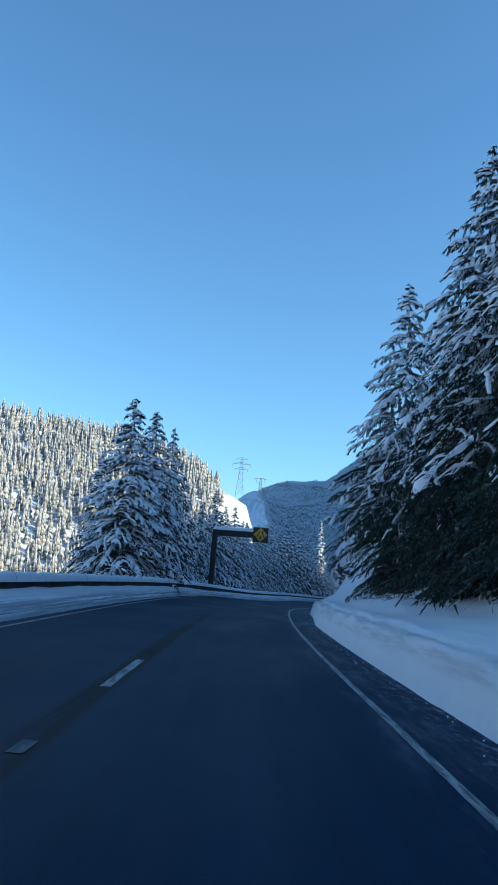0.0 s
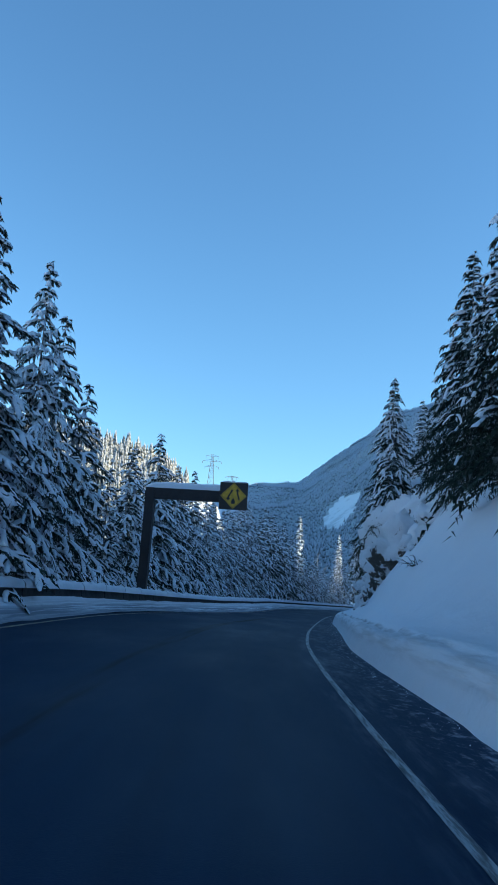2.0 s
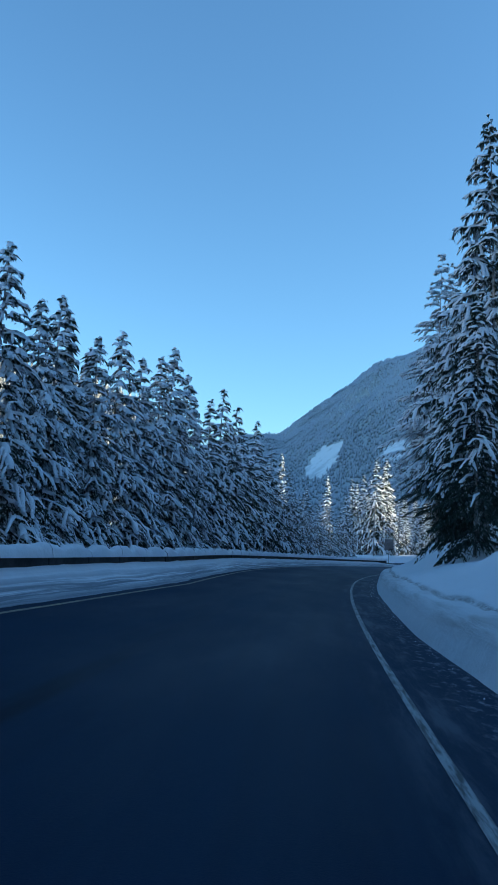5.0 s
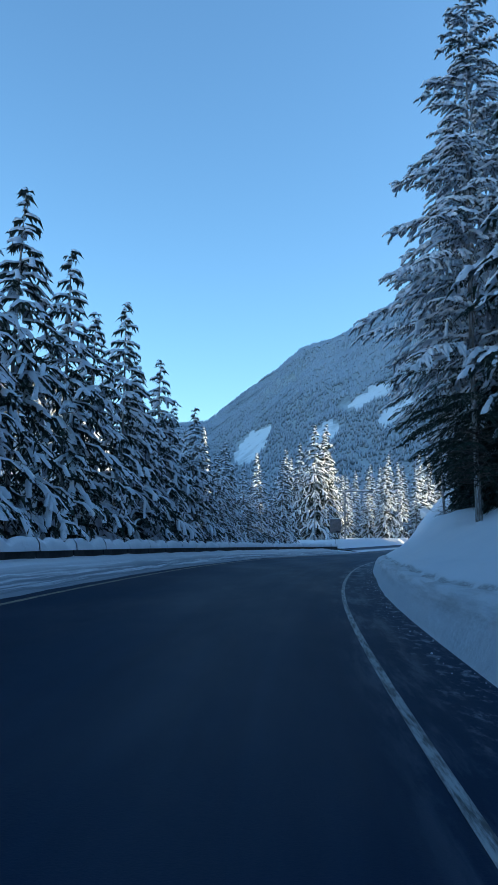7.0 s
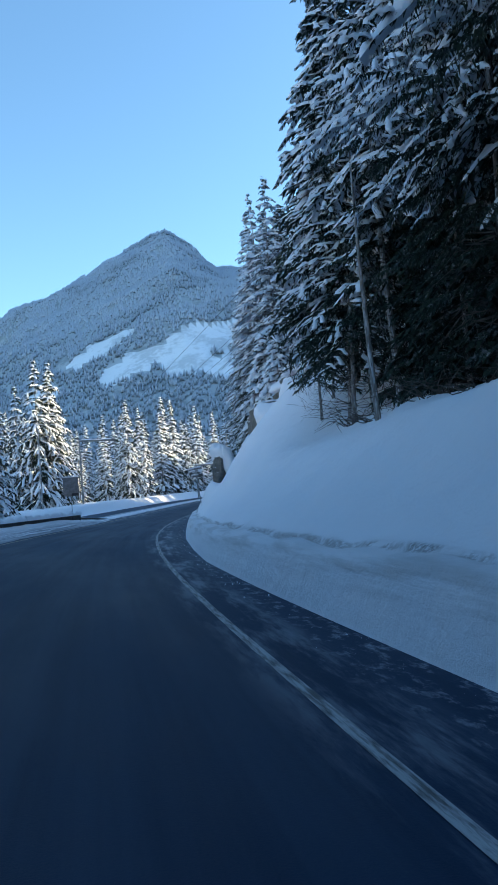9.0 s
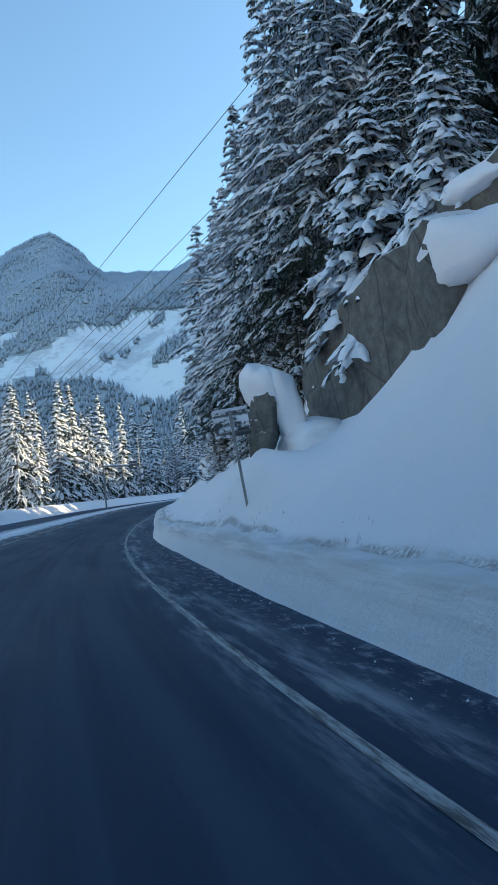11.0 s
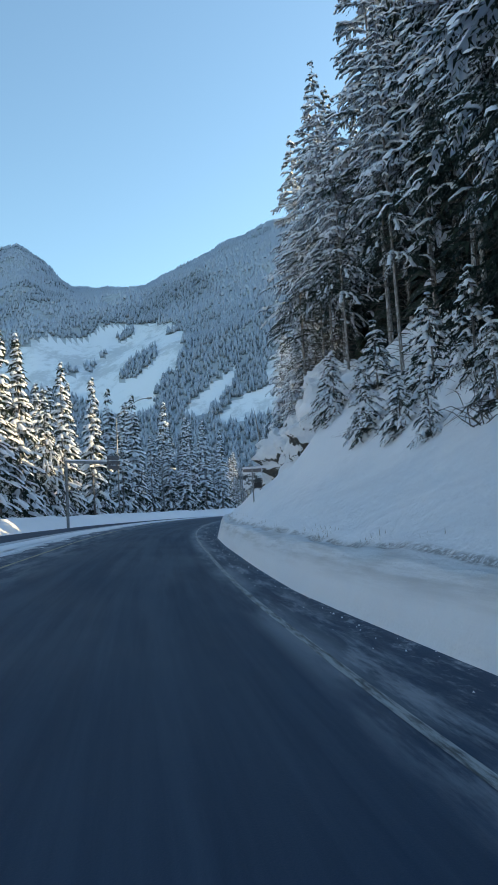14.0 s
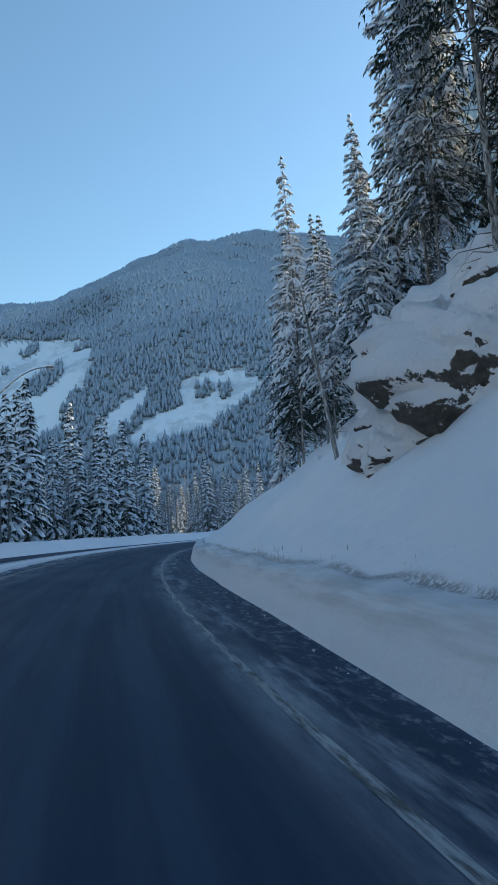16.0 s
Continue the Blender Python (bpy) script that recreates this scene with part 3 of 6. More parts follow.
# clear-cuts with straight logged edges, and one stand left standing: bearing and distance round the outline
FELLED = [[(21.0, 1060), (22.8, 1068), (25.6, 1097), (29.3, 1135), (30.7, 1128), (33.3, 1055), (34.3, 999), (33.9, 919), (33.3, 883), (31.9, 870), (31.3, 825), (29.7, 834), (25.9, 945), (22.6, 968)],
          [(33.3, 800), (34.3, 819), (37.3, 852), (37.2, 835), (36.6, 816), (34.6, 785)],
          [(35.2, 774), (37.2, 802), (39.4, 803), (39.5, 844), (41.6, 840), (43.8, 838), (45.0, 800), (43.3, 785), (41.0, 764), (38.6, 762), (36.3, 763)]]
STAND = [(29.2, 936), (30.0, 964), (32.0, 975), (32.3, 932), (30.6, 915)]


def inside(az, r, outline):
    odd = False
    for (a0, r0), (a1, r1) in zip(outline, outline[1:] + outline[:1]):
        if (r0 > r) != (r1 > r) and az < a0 + (r - r0) / (r1 - r0) * (a1 - a0):
            odd = not odd
    return odd


def logged(az, r):
    w = 0.6 * noise.fractal(Vector((az * 0.7, r / 60, 2.0)), 1.0, 2.0, 4)
    if any(((az - a) / b) ** 2 + ((r - c) / e) ** 2 < 1 + 0.5 * w for a, c, b, e in KEPT):
        return False
    if 20 < az < 46:
        a2, r2 = az + 0.35 * w, r + 9 * w
        if inside(a2, r2, STAND):
            return False
        if any(inside(a2, r2, o) for o in FELLED):
            return True
    return any(((az - a) / b) ** 2 + ((r - c) / e) ** 2 < 1 + w for a, c, b, e in CUTS)


bearings = sorted(set([float(a) for a in np.arange(-180, -66, 3.0)] + [float(a) for a in np.arange(-66, 18, 0.4)] + [float(a) for a in np.arange(18, 48, 0.2)] + [float(a) for a in np.arange(48, 66, 0.4)] + [float(a) for a in np.arange(66, 180.1, 3.0)]))
fractions = [0.0, 0.08, 0.2, 0.35, 0.5, 0.7, 0.85, 1.0]
gv, gf, gi, polar = [], [], [], []
climb = [k / 80 for k in range(1, 61)] + [0.75 + k / 40 for k in range(1, 11)] + [1.04, 1.12, 1.3, 1.5, 1.7, 1.9, 2.1, 2.4]
for az in bearings:
    cr, _h = crest_of(az)
    r0 = foot_r(az)
    ring = [1.0 + r0 * f for f in fractions] + [r0 + (cr - r0) * u for u in climb]
    for r in ring:
        polar.append((az, r))
        gv.append((HUB[0] + math.sin(radians(az)) * r, HUB[1] + math.cos(radians(az)) * r, ground_z(az, r)))
_n = len(fractions) + len(climb)
for i in range(len(bearings) - 1):
    for j in range(_n - 1):
        a = i * _n + j
        gf.append((a, a + _n, a + _n + 1, a + 1))
        az, r = (polar[a][0] + polar[a + _n][0]) / 2, (polar[a][1] + polar[a + 1][1]) / 2
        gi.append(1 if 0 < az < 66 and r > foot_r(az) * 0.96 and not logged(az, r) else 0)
ground = link("ground", gv, gf, [M_GROUND, M_FLOOR_SHADE], gi, smooth=True)
tagged(ground, "snow-covered valley floor rising to forested winter mountains", "ground", kind="structure")


# ---- trees ----
def sprigs(V, F, rng, a, b, leaf, hang, count):
    """Short ragged needle sprigs along the twig from a to b, hanging to both sides."""
    dx, dy, dz = b[0] - a[0], b[1] - a[1], b[2] - a[2]
    h = math.hypot(dx, dy) or 1e-6
    fx, fy = dx / h, dy / h
    for k in range(count):
        u = (k + rng.random()) / count
        x, y, z = a[0] + dx * u, a[1] + dy * u, a[2] + dz * u
        side = 1 if k % 2 else -1
        ln = leaf * rng.uniform(0.65, 1.3)
        out, fwd = ln * rng.uniform(0.45, 0.9) * side, ln * rng.uniform(0.2, 0.7)
        w = leaf * 0.26
        n = len(V)
        V.extend(((x - fx * w, y - fy * w, z), (x + fx * w, y + fy * w, z), (x - fy * out + fx * fwd, y + fx * out + fy * fwd, z - ln * hang * rng.uniform(0.4, 1.3))))
        F.append((n, n + 1, n + 2))


def snow_roll(V, F, rng, pts, width, lumps=0, tall=0.75):
    """A soft lumpy roll of snow lying along a twig and sagging over both its sides."""
    if lumps:
        more = [pts[0]]
        for p, q in zip(pts, pts[1:]):
            for k in range(1, lumps + 2):
                u = k / (lumps + 1)
                more.append(tuple(p[i] + (q[i] - p[i]) * u + rng.uniform(-0.25, 0.25) * width for i in range(3)))
        pts = more
    n = len(pts)
    fx, fy = pts[-1][0] - pts[0][0], pts[-1][1] - pts[0][1]
    h = math.hypot(fx, fy) or 1e-6
    fx, fy = fx / h, fy / h
    b = len(V)
    x, y, z = pts[0]
    V.append((x - fx * width * 0.3, y - fy * width * 0.3, z))
    for k, (x, y, z) in enumerate(pts):
        w = width * (rng.uniform(0.35, 1.5) if lumps else rng.uniform(0.62, 1.3)) * (0.8 if k == 0 else 1.0)
        t, lean = w * (tall + 0.12 * lumps) * rng.uniform(0.7, 1.25), rng.uniform(-0.25, 0.25) * w
        for c, up in ((-1.0, -0.55 * rng.uniform(0.5, 1.5)), (-0.58, 0.62), (0.5, 0.72), (1.0, -0.55 * rng.uniform(0.5, 1.5))):
            V.append((x - fy * (c * w + lean), y + fx * (c * w + lean), z + up * t))
    x, y, z = pts[-1]
    V.append((x + fx * width * 0.7, y + fy * width * 0.7, z - width * 0.55))
    e = len(V) - 1
    for j in range(3):
        F.append((b, b + 2 + j, b + 1 + j))
        F.append((e, e - 4 + j, e - 3 + j))
        for k in range(n - 1):
            q = b + 1 + 4 * k + j
            F.append((q, q + 1, q + 5, q + 4))


def bough(N, S, rng, root, ang, length, droop, leaf, width, gap, snow, segs, sprig, lumps=0, steep=0.5):
    """One bough: a bending spine with side twigs that hang from it; needles below, snow on top, bare near the trunk."""
    ca, sa = math.cos(ang), math.sin(ang)
    bend = rng.uniform(-0.12, 0.12)

    def at(u):
        s_ = bend * length * u * u
        return (root[0] + ca * length * u - sa * s_, root[1] + sa * length * u + ca * s_, root[2] + length * (0.20 * u - droop * u * u))

    steps = max(2, min(segs + 2, int(length / 0.45)))
    pts = [at(0.08 + 0.92 * k / steps) for k in range(steps + 1)]
    for a, b in zip(pts, pts[1:]):
        sprigs(N[0], N[1], rng, a, b, leaf * 1.3, 0.9, sprig)
    if rng.random() < snow:
        k0 = 0 if snow > 0.9 else 1
        cut = rng.randint(k0 + 1, steps)
        if cut - k0 >= 1 and rng.random() < 0.8:
            snow_roll(S[0], S[1], rng, pts[k0:cut + 1], width * (1.5 if lumps else 1.05), lumps)
        if steps - cut >= 1:
            snow_roll(S[0], S[1], rng, pts[cut:], width * (1.4 if lumps else 1.0), lumps)
    pairs = int(length / gap)
    for k in range(pairs):
        u = 0.22 + 0.76 * (k + rng.uniform(0.2, 0.8)) / pairs
        for side in (1, -1):
            p = at(min(0.98, u + rng.uniform(-0.04, 0.04)))
            l2 = (length * 0.40 * (1 - 0.75 * u) + gap * 0.45) * rng.uniform(0.7, 1.25)
            a2 = ang + side * rng.uniform(0.55, 1.05)
            c2, s2 = math.cos(a2), math.sin(a2)
            d2 = droop * 0.5 + steep * rng.uniform(0.5, 1.5)
            tw = [(p[0] + c2 * l2 * v, p[1] + s2 * l2 * v, p[2] + l2 * (0.1 * v - d2 * v * v)) for v in [q / segs for q in range(segs + 1)]]
            for a, b in zip(tw, tw[1:]):
                sprigs(N[0], N[1], rng, a, b, leaf, 0.9, sprig)
            if rng.random() < snow * (0.45 + 0.65 * u):
                snow_roll(S[0], S[1], rng, tw if rng.random() < 0.6 else tw[1:] if segs > 2 else tw, width * (0.95 - 0.25 * u), lumps)


def trunk_mesh(rng, height, radius):
    """A tapered, slightly swaying trunk."""
    V, F = [], []
    n, rings = 8, 9
    sway = rng.uniform(-0.02, 0.02), rng.uniform(-0.02, 0.02)
    for k in range(rings):
        u = k / (rings - 1)
        r = radius * (1.25 if k == 0 else 1.0) * (1 - u) ** 0.8 + 0.012
        cx, cy = sway[0] * height * math.sin(u * 3.1), sway[1] * height * math.sin(u * 3.1)
        for j in range(n):
            a = 2 * math.pi * j / n
            V.append((cx + r * math.cos(a), cy + r * math.sin(a), -0.5 + u * (height + 0.5)))
    for k in range(rings - 1):
        for j in range(n):
            F.append((k * n + j, k * n + (j + 1) % n, (k + 1) * n + (j + 1) % n, (k + 1) * n + j))
    return V, F


def dead_twigs(rng, height, bare, count):
    """Leafless side branches on the bare part of a trunk."""
    V, F = [], []
    for _ in range(count):
        z = rng.uniform(0.06, max(bare, 0.1)) * height
        a, ln = rng.uniform(0, 6.283), rng.uniform(0.7, 2.6)
        b = len(V)
        w = 0.016
        ca, sa = math.cos(a), math.sin(a)
        for u, h in ((0.02, 0), (0.5, rng.uniform(-0.1, 0.15)), (1.0, rng.uniform(-0.5, 0.1))):
            x, y, zz = ca * ln * u, sa * ln * u, z + h * ln
            ww = w * (1.1 - u)
            V.extend(((x - sa * ww, y + ca * ww, zz), (x + sa * ww, y - ca * ww, zz), (x, y, zz + ww * 2)))
        for k in (0, 3):
            F.extend(((b + k, b + k + 1, b + k + 4, b + k + 3), (b + k + 1, b + k + 2, b + k + 5, b + k + 4), (b + k + 2, b + k, b + k + 3, b + k + 5)))
    return V, F


def conifer(seed, height, spread, base, whorl, per, gap, leaf, width, droop=0.55, sparse=0.0, dead=0, label="", snow_low=1.0, climb=2.0, segs=3, sprig=3, stout=0.0058, lumps=0, steep=0.5, low=0.6):
    """A conifer standing at the origin: trunk, crown of needles, snow load."""
    rng = random.Random(seed)
    root = empty("conifer", Matrix())
    V, F = trunk_mesh(rng, height * 0.97, height * stout + 0.03)
    link("trunk", V, F, M_BARK, smooth=True, parent=root)
    if dead:
        V, F = dead_twigs(rng, height * 0.97, base * 1.6, dead)
        link("deadwood", V, F, M_DEAD, parent=root)["kind"] = "stuff"
    N, S = ([], []), ([], [])
    z, turn = base * height, rng.uniform(0, 6)
    while z < height * 0.985:
        u = (z - base * height) / (height * (1 - base))
        reach = spread * (1 - u) ** 0.85 * (low + (1 - low) * min(1.0, u * 5 + (0.4 if low > 0.5 else 0.0))) + 0.10
        n = max(3, int(per * (0.55 + 0.45 * (1 - u)) + 0.5))
        snow = max(0.0, min(1.0, snow_low + (1.2 - snow_low) * max(0.0, u - 0.08) * climb))
        for k in range(n):
            if rng.random() < sparse:
                continue
            a = turn + 6.2832 * k / n + rng.uniform(-0.3, 0.3)
            small = 0.55 + 0.45 * (1 - u)
            bough(N, S, rng, (0, 0, z + rng.uniform(-0.5, 0.5) * whorl), a, reach * rng.uniform(0.68, 1.2), droop * rng.uniform(0.75, 1.3) * small, leaf * (0.6 + 0.4 * small), width * (0.55 + 0.45 * small), gap, snow, segs, sprig, lumps, steep)
        turn += 1.1
        z += whorl * (0.55 + 0.5 * (1 - u))
    # leader
    for k in range(4):
        bough(N, S, rng, (0, 0, height * (0.955 + 0.012 * k)), turn + k * 2.1, 0.32 - 0.04 * k, 0.1, leaf * 0.5, width * 0.4, 9.0, 0.5, 2, 2)
    link("crown", N[0], N[1], M_NEEDLE, parent=root)["kind"] = "stuff"
    if S[1]:
        link("snow_load", S[0], S[1], M_LOAD, smooth=True, parent=root)["kind"] = "stuff"
    tagged(root, label, "tree")
    return root


LEFT_LABEL = "snow-laden spruce with drooping boughs standing behind the roadside barrier"
RIGHT_LABEL = "tall snowy fir with a bare lower trunk on the hillside"
HERO_LABEL = "large spruce with heavy snow on drooping boughs beside the road"
FAR_LABEL = "snow-frosted conifer standing in the valley forest"
SHADE_LABEL = "dark young fir free of snow in the shelter of taller trees"


def stand(proto, x, y, z, turn, height, own, wide=1.0, label="", group="", lean=0.0):
    """Puts a copy of a prototype of its own height at a place, grown to the wanted height."""
    ob = copy_thing(proto, Matrix.LocRotScale((float(x), float(y), float(z)), Euler((lean, 0, turn)), None))
    k = height / own
    ob.scale = (k * wide, k * wide, k)
    tagged(ob, label, "tree", group)
    return ob


full = [conifer(11 + i, 13.0, 2.9, 0.05, 0.78, 7, 0.80, 0.30, 0.145, 0.66, 0.0, 0, HERO_LABEL, 0.60, 1.1, 2, 4) for i in range(3)]
full_near = [conifer(17 + i, 13.0, 3.0, 0.05, 0.64, 8, 0.46, 0.19, 0.10, 0.66, 0.0, 0, HERO_LABEL, 0.60, 1.1, 2, 5, lumps=1) for i in range(2)]
broad = [conifer(21 + i, 18.0, 5.0, 0.07, 0.62, 7, 0.80, 0.32, 0.17, 0.58, 0.03, 70, HERO_LABEL, -0.10, 1.2, 2, 5) for i in range(2)]
broad_near = [conifer(25 + i, 18.0, 5.2, 0.06, 0.62, 7, 0.45, 0.17, 0.115, 0.62, 0.04, 90, HERO_LABEL, -0.12, 1.15, 2, 6, lumps=1, low=0.5) for i in range(2)]
hero_tall = [conifer(31 + i, 24.0, 5.2, 0.16, 0.84, 7, 0.75, 0.34, 0.17, 0.42, 0.08, 80, HERO_LABEL, 0.5, 2.2, 2, 4) for i in range(2)]
near = [conifer(35 + i, 24.0, 6.0, 0.10, 0.84, 7, 0.36, 0.125, 0.085, 0.40, 0.06, 130, HERO_LABEL, -0.5, 7.0, 3, 6, 0.004, lumps=3, steep=0.3, low=0.35) for i in range(2)]
slim = [conifer(41 + i, 21.0, 3.0, 0.20, 0.80, 7, 0.75, 0.28, 0.165, 0.58, 0.08, 60, RIGHT_LABEL, 0.12, 3.6, 2, 4, 0.004) for i in range(3)]
slim_near = [conifer(45 + i, 21.0, 3.1, 0.18, 0.74, 7, 0.38, 0.14, 0.105, 0.60, 0.08, 110, RIGHT_LABEL, 0.12, 3.6, 2, 5, 0.0036, lumps=1, steep=0.4) for i in range(2)]
tall = [conifer(81 + i, 25.0, 3.2, 0.32, 0.80, 7, 0.38, 0.14, 0.105, 0.58, 0.06, 170, RIGHT_LABEL, 0.12, 3.2, 2, 5, 0.0036, lumps=1, steep=0.4) for i in range(2)]
tall_back = [conifer(84 + i, 25.0, 3.2, 0.30, 0.85, 7, 0.80, 0.30, 0.17, 0.58, 0.06, 100, RIGHT_LABEL, 0.30, 3.5, 2, 4, 0.0036) for i in range(2)]
lite = [conifer(51 + i, 18.0, 2.6, 0.06, 1.05, 7, 9.0, 0.55, 0.28, 0.6, 0.03, 0, FAR_LABEL, 0.75, 2.0, 1, 2) for i in range(3)]
young = [conifer(61 + i, 5.0, 1.35, 0.03, 0.42, 7, 0.32, 0.14, 0.10, 0.85, 0.05, 0, "young fir bent under thick snow on the bank", 0.85, 2.0, 2, 4, lumps=1) for i in range(2)]
shade = [conifer(91 + i, 8.0, 2.0, 0.02, 0.50, 7, 0.55, 0.26, 0.06, 0.40, 0.05, 20, SHADE_LABEL, 0.0, 0.12, 2, 6) for i in range(2)]
dusted = [conifer(95 + i, 5.0, 1.5, 0.02, 0.42, 7, 0.36, 0.15, 0.09, 0.95, 0.12, 30, "dark young fir with patches of snow on its drooping boughs", 0.35, 0.9, 2, 5, lumps=1) for i in range(2)]
protos = dusted + full + full_near + broad + broad_near + hero_tall + near + slim_near + tall + tall_back + slim + lite + young + shade


def forest(name, prototypes, spots, label):
    """Trees past counting, joined into one mesh; spots are (x, y, z, turn, height, wide)."""
    V, F, I, base = [], [], [], 0
    slots = [M_BARK, M_NEEDLE, M_LOAD, M_DEAD]
    for x, y, z, turn, h, wide in spots:
        p = prototypes[int(turn * 1000) % len(prototypes)]
        for o in p.children:
            me = o.data
            co = np.empty(len(me.vertices) * 3)
            me.vertices.foreach_get("co", co)
            co = co.reshape(-1, 3) * (h / 18.0 * wide, h / 18.0 * wide, h / 18.0)
            c, s_ = math.cos(turn), math.sin(turn)
            V.append(np.stack([co[:, 0] * c - co[:, 1] * s_ + x, co[:, 0] * s_ + co[:, 1] * c + y, co[:, 2] + z], -1))
            F.extend([tuple(v + base for v in f.vertices) for f in me.polygons])
            I.extend([slots.index(me.materials[0])] * len(me.polygons))
            base += len(co)
    ob = link(name, np.concatenate(V).tolist(), F, slots, I)
    return tagged(ob, label, "forest", kind="stuff")


rng = random.Random(5)

# the row behind the barrier
ROW = "spruces behind the barrier"
for s, d, top, wide in ((51.8, -11.7, 14.1, 1.15), (55.9, -11.0, 14.3, 1.1), (61.6, -10.8, 14.3, 0.68), (60.4, -12.4, 11.0, 1.0), (53.5, -14.0, 10.5, 1.0), (62.5, -13.0, 8.5, 1.0), (65.2, -11.2, 13.4, 0.9), (69.3, -11.2, 11.5, 0.95), (72.5, -12.6, 8.6, 1.0),
                        (74.5, -11.2, 8.2, 1.05), (77.6, -11.0, 10.0, 0.95), (81.0, -11.6, 10.6, 0.9), (84.6, -11.0, 12.4, 0.95), (88.0, -11.6, 10.8, 0.95), (91.2, -11.0, 11.3, 0.9), (94.6, -11.3, 10.4, 0.95), (97.8, -11.0, 12.0, 0.9), (101.2, -11.4, 10.2, 0.95),
                        (104.3, -11.0, 10.9, 0.9), (107.6, -11.2, 10.2, 1.0), (110.4, -11.6, 11.2, 0.9), (113.2, -11.0, 10.4, 0.95), (116.5, -11.0, 11.7, 0.95), (119.8, -11.0, 11.2, 1.0), (123.3, -11.0, 12.3, 0.95), (126.0, -11.0, 13.5, 0.95), (129.4, -11.0, 12.7, 0.95),
                        (132.4, -11.3, 11.6, 1.0), (135.4, -11.0, 12.4, 1.0), (139.0, -11.0, 14.0, 0.9), (143.4, -11.0, 13.5, 0.95), (147.0, -11.2, 12.0, 1.0), (150.6, -11.0, 13.6, 0.9), (153.8, -11.4, 11.4, 1.0), (157.0, -11.0, 12.2, 0.95), (160.6, -11.2, 10.0, 1.0),
                        (165.0, -11.0, 10.8, 0.95), (168.4, -11.2, 8.8, 1.05), (171.4, -11.0, 8.2, 1.1), (174.0, -11.0, 9.6, 0.95), (177.2, -11.2, 7.4, 1.1), (180.2, -11.0, 8.0, 1.0), (183.4, -11.2, 6.8, 1.15), (186.8, -11.0, 8.6, 1.0), (191.0, -11.0, 7.2, 1.1), (195.1, -11.0, 10.6, 0.95)):
    x, y = xy(s, d)
    z = left_z(s, d)
    stand(rng.choice(full_near if s < 62 or 100 < s < 132 else full), x, y, z - 0.2, rng.uniform(0, 6.3), top - z, 13.0, wide * 1.04, LEFT_LABEL, ROW)
behind = []
for k in range(60):
    s, d = rng.uniform(64, 165), -rng.uniform(11.5, 20)
    x, y = xy(s, d)
    z = left_z(s, d)
    behind.append((float(x), float(y), z - 0.2, rng.uniform(0, 6.3), rng.uniform(8.0, 11.0) - z * 0.6, 1.25))
forest("roadside_forest", lite, behind, "snowy conifers crowding behind the roadside row")

# beside the right bank
for s, d, top, kin, own, wide in ((20, 7.4, 17.5, broad[0], 18.0, 1.0), (24.7, 6.8, 19.6, broad_near[1], 18.0, 0.9), (27.5, 6.2, 19.2, broad_near[0], 18.0, 0.9), (34, 8.0, 18.5, broad[1], 18.0, 1.0), (44.5, 5.9, 20.5, broad_near[0], 18.0, 0.9),
                                  (40, 9.0, 17.5, broad[1], 18.0, 0.9), (50, 8.5, 16.5, broad[0], 18.0, 0.8), (62.5, 6.9, 17.2, broad[1], 18.0, 0.8), (68.5, 6.9, 18.6, broad[0], 18.0, 0.8), (75, 7.9, 18, broad[1], 18.0, 0.8),
                                  (84.4, 4.6, 16.9, broad[1], 18.0, 0.7), (91, 8.2, 18, broad[0], 18.0, 0.6), (98, 8, 19, hero_tall[1], 24.0, 0.75), (105, 8.5, 21, hero_tall[0], 24.0, 0.75), (115.5, 5.0, 13.2, broad[0], 18.0, 0.8), (122, 6.4, 25.6, hero_tall[1], 24.0, 0.75), (128, 8.0, 22, hero_tall[0], 24.0, 0.75),
                                  (136, 7.7, 25.5, hero_tall[0], 24.0, 0.95), (145.5, 5.2, 27.1, near[1], 24.0, 0.86), (152, 6.2, 28.5, near[0], 24.0, 0.8), (158.5, 6.6, 25, near[1], 24.0, 0.78), (146, 9, 24, hero_tall[1], 24.0, 0.9), (156, 8.6, 26, hero_tall[0], 24.0, 0.9)):
    x, y = xy(s, d)
    z = right_z(s, d)
    stand(kin, x, y, z - 0.2, rng.uniform(0, 6.3), top - z, own, wide, HERO_LABEL, "firs on the right bank")
for s, d, h in ((22, 10.5, 15), (29, 11, 16), (36, 10.8, 17), (43, 11, 16), (49, 10.5, 15), (56, 11, 14), (32, 13.5, 17), (46, 13, 16), (63, 11.5, 13), (70, 11, 13)):
    x, y = xy(s, d)
    stand(rng.choice(slim), x, y, right_z(s, d) - 0.3, rng.uniform(0, 6.3), h, 21.0, 1.35, RIGHT_LABEL, "firs on the right bank")
HILL = "firs on the hillside"
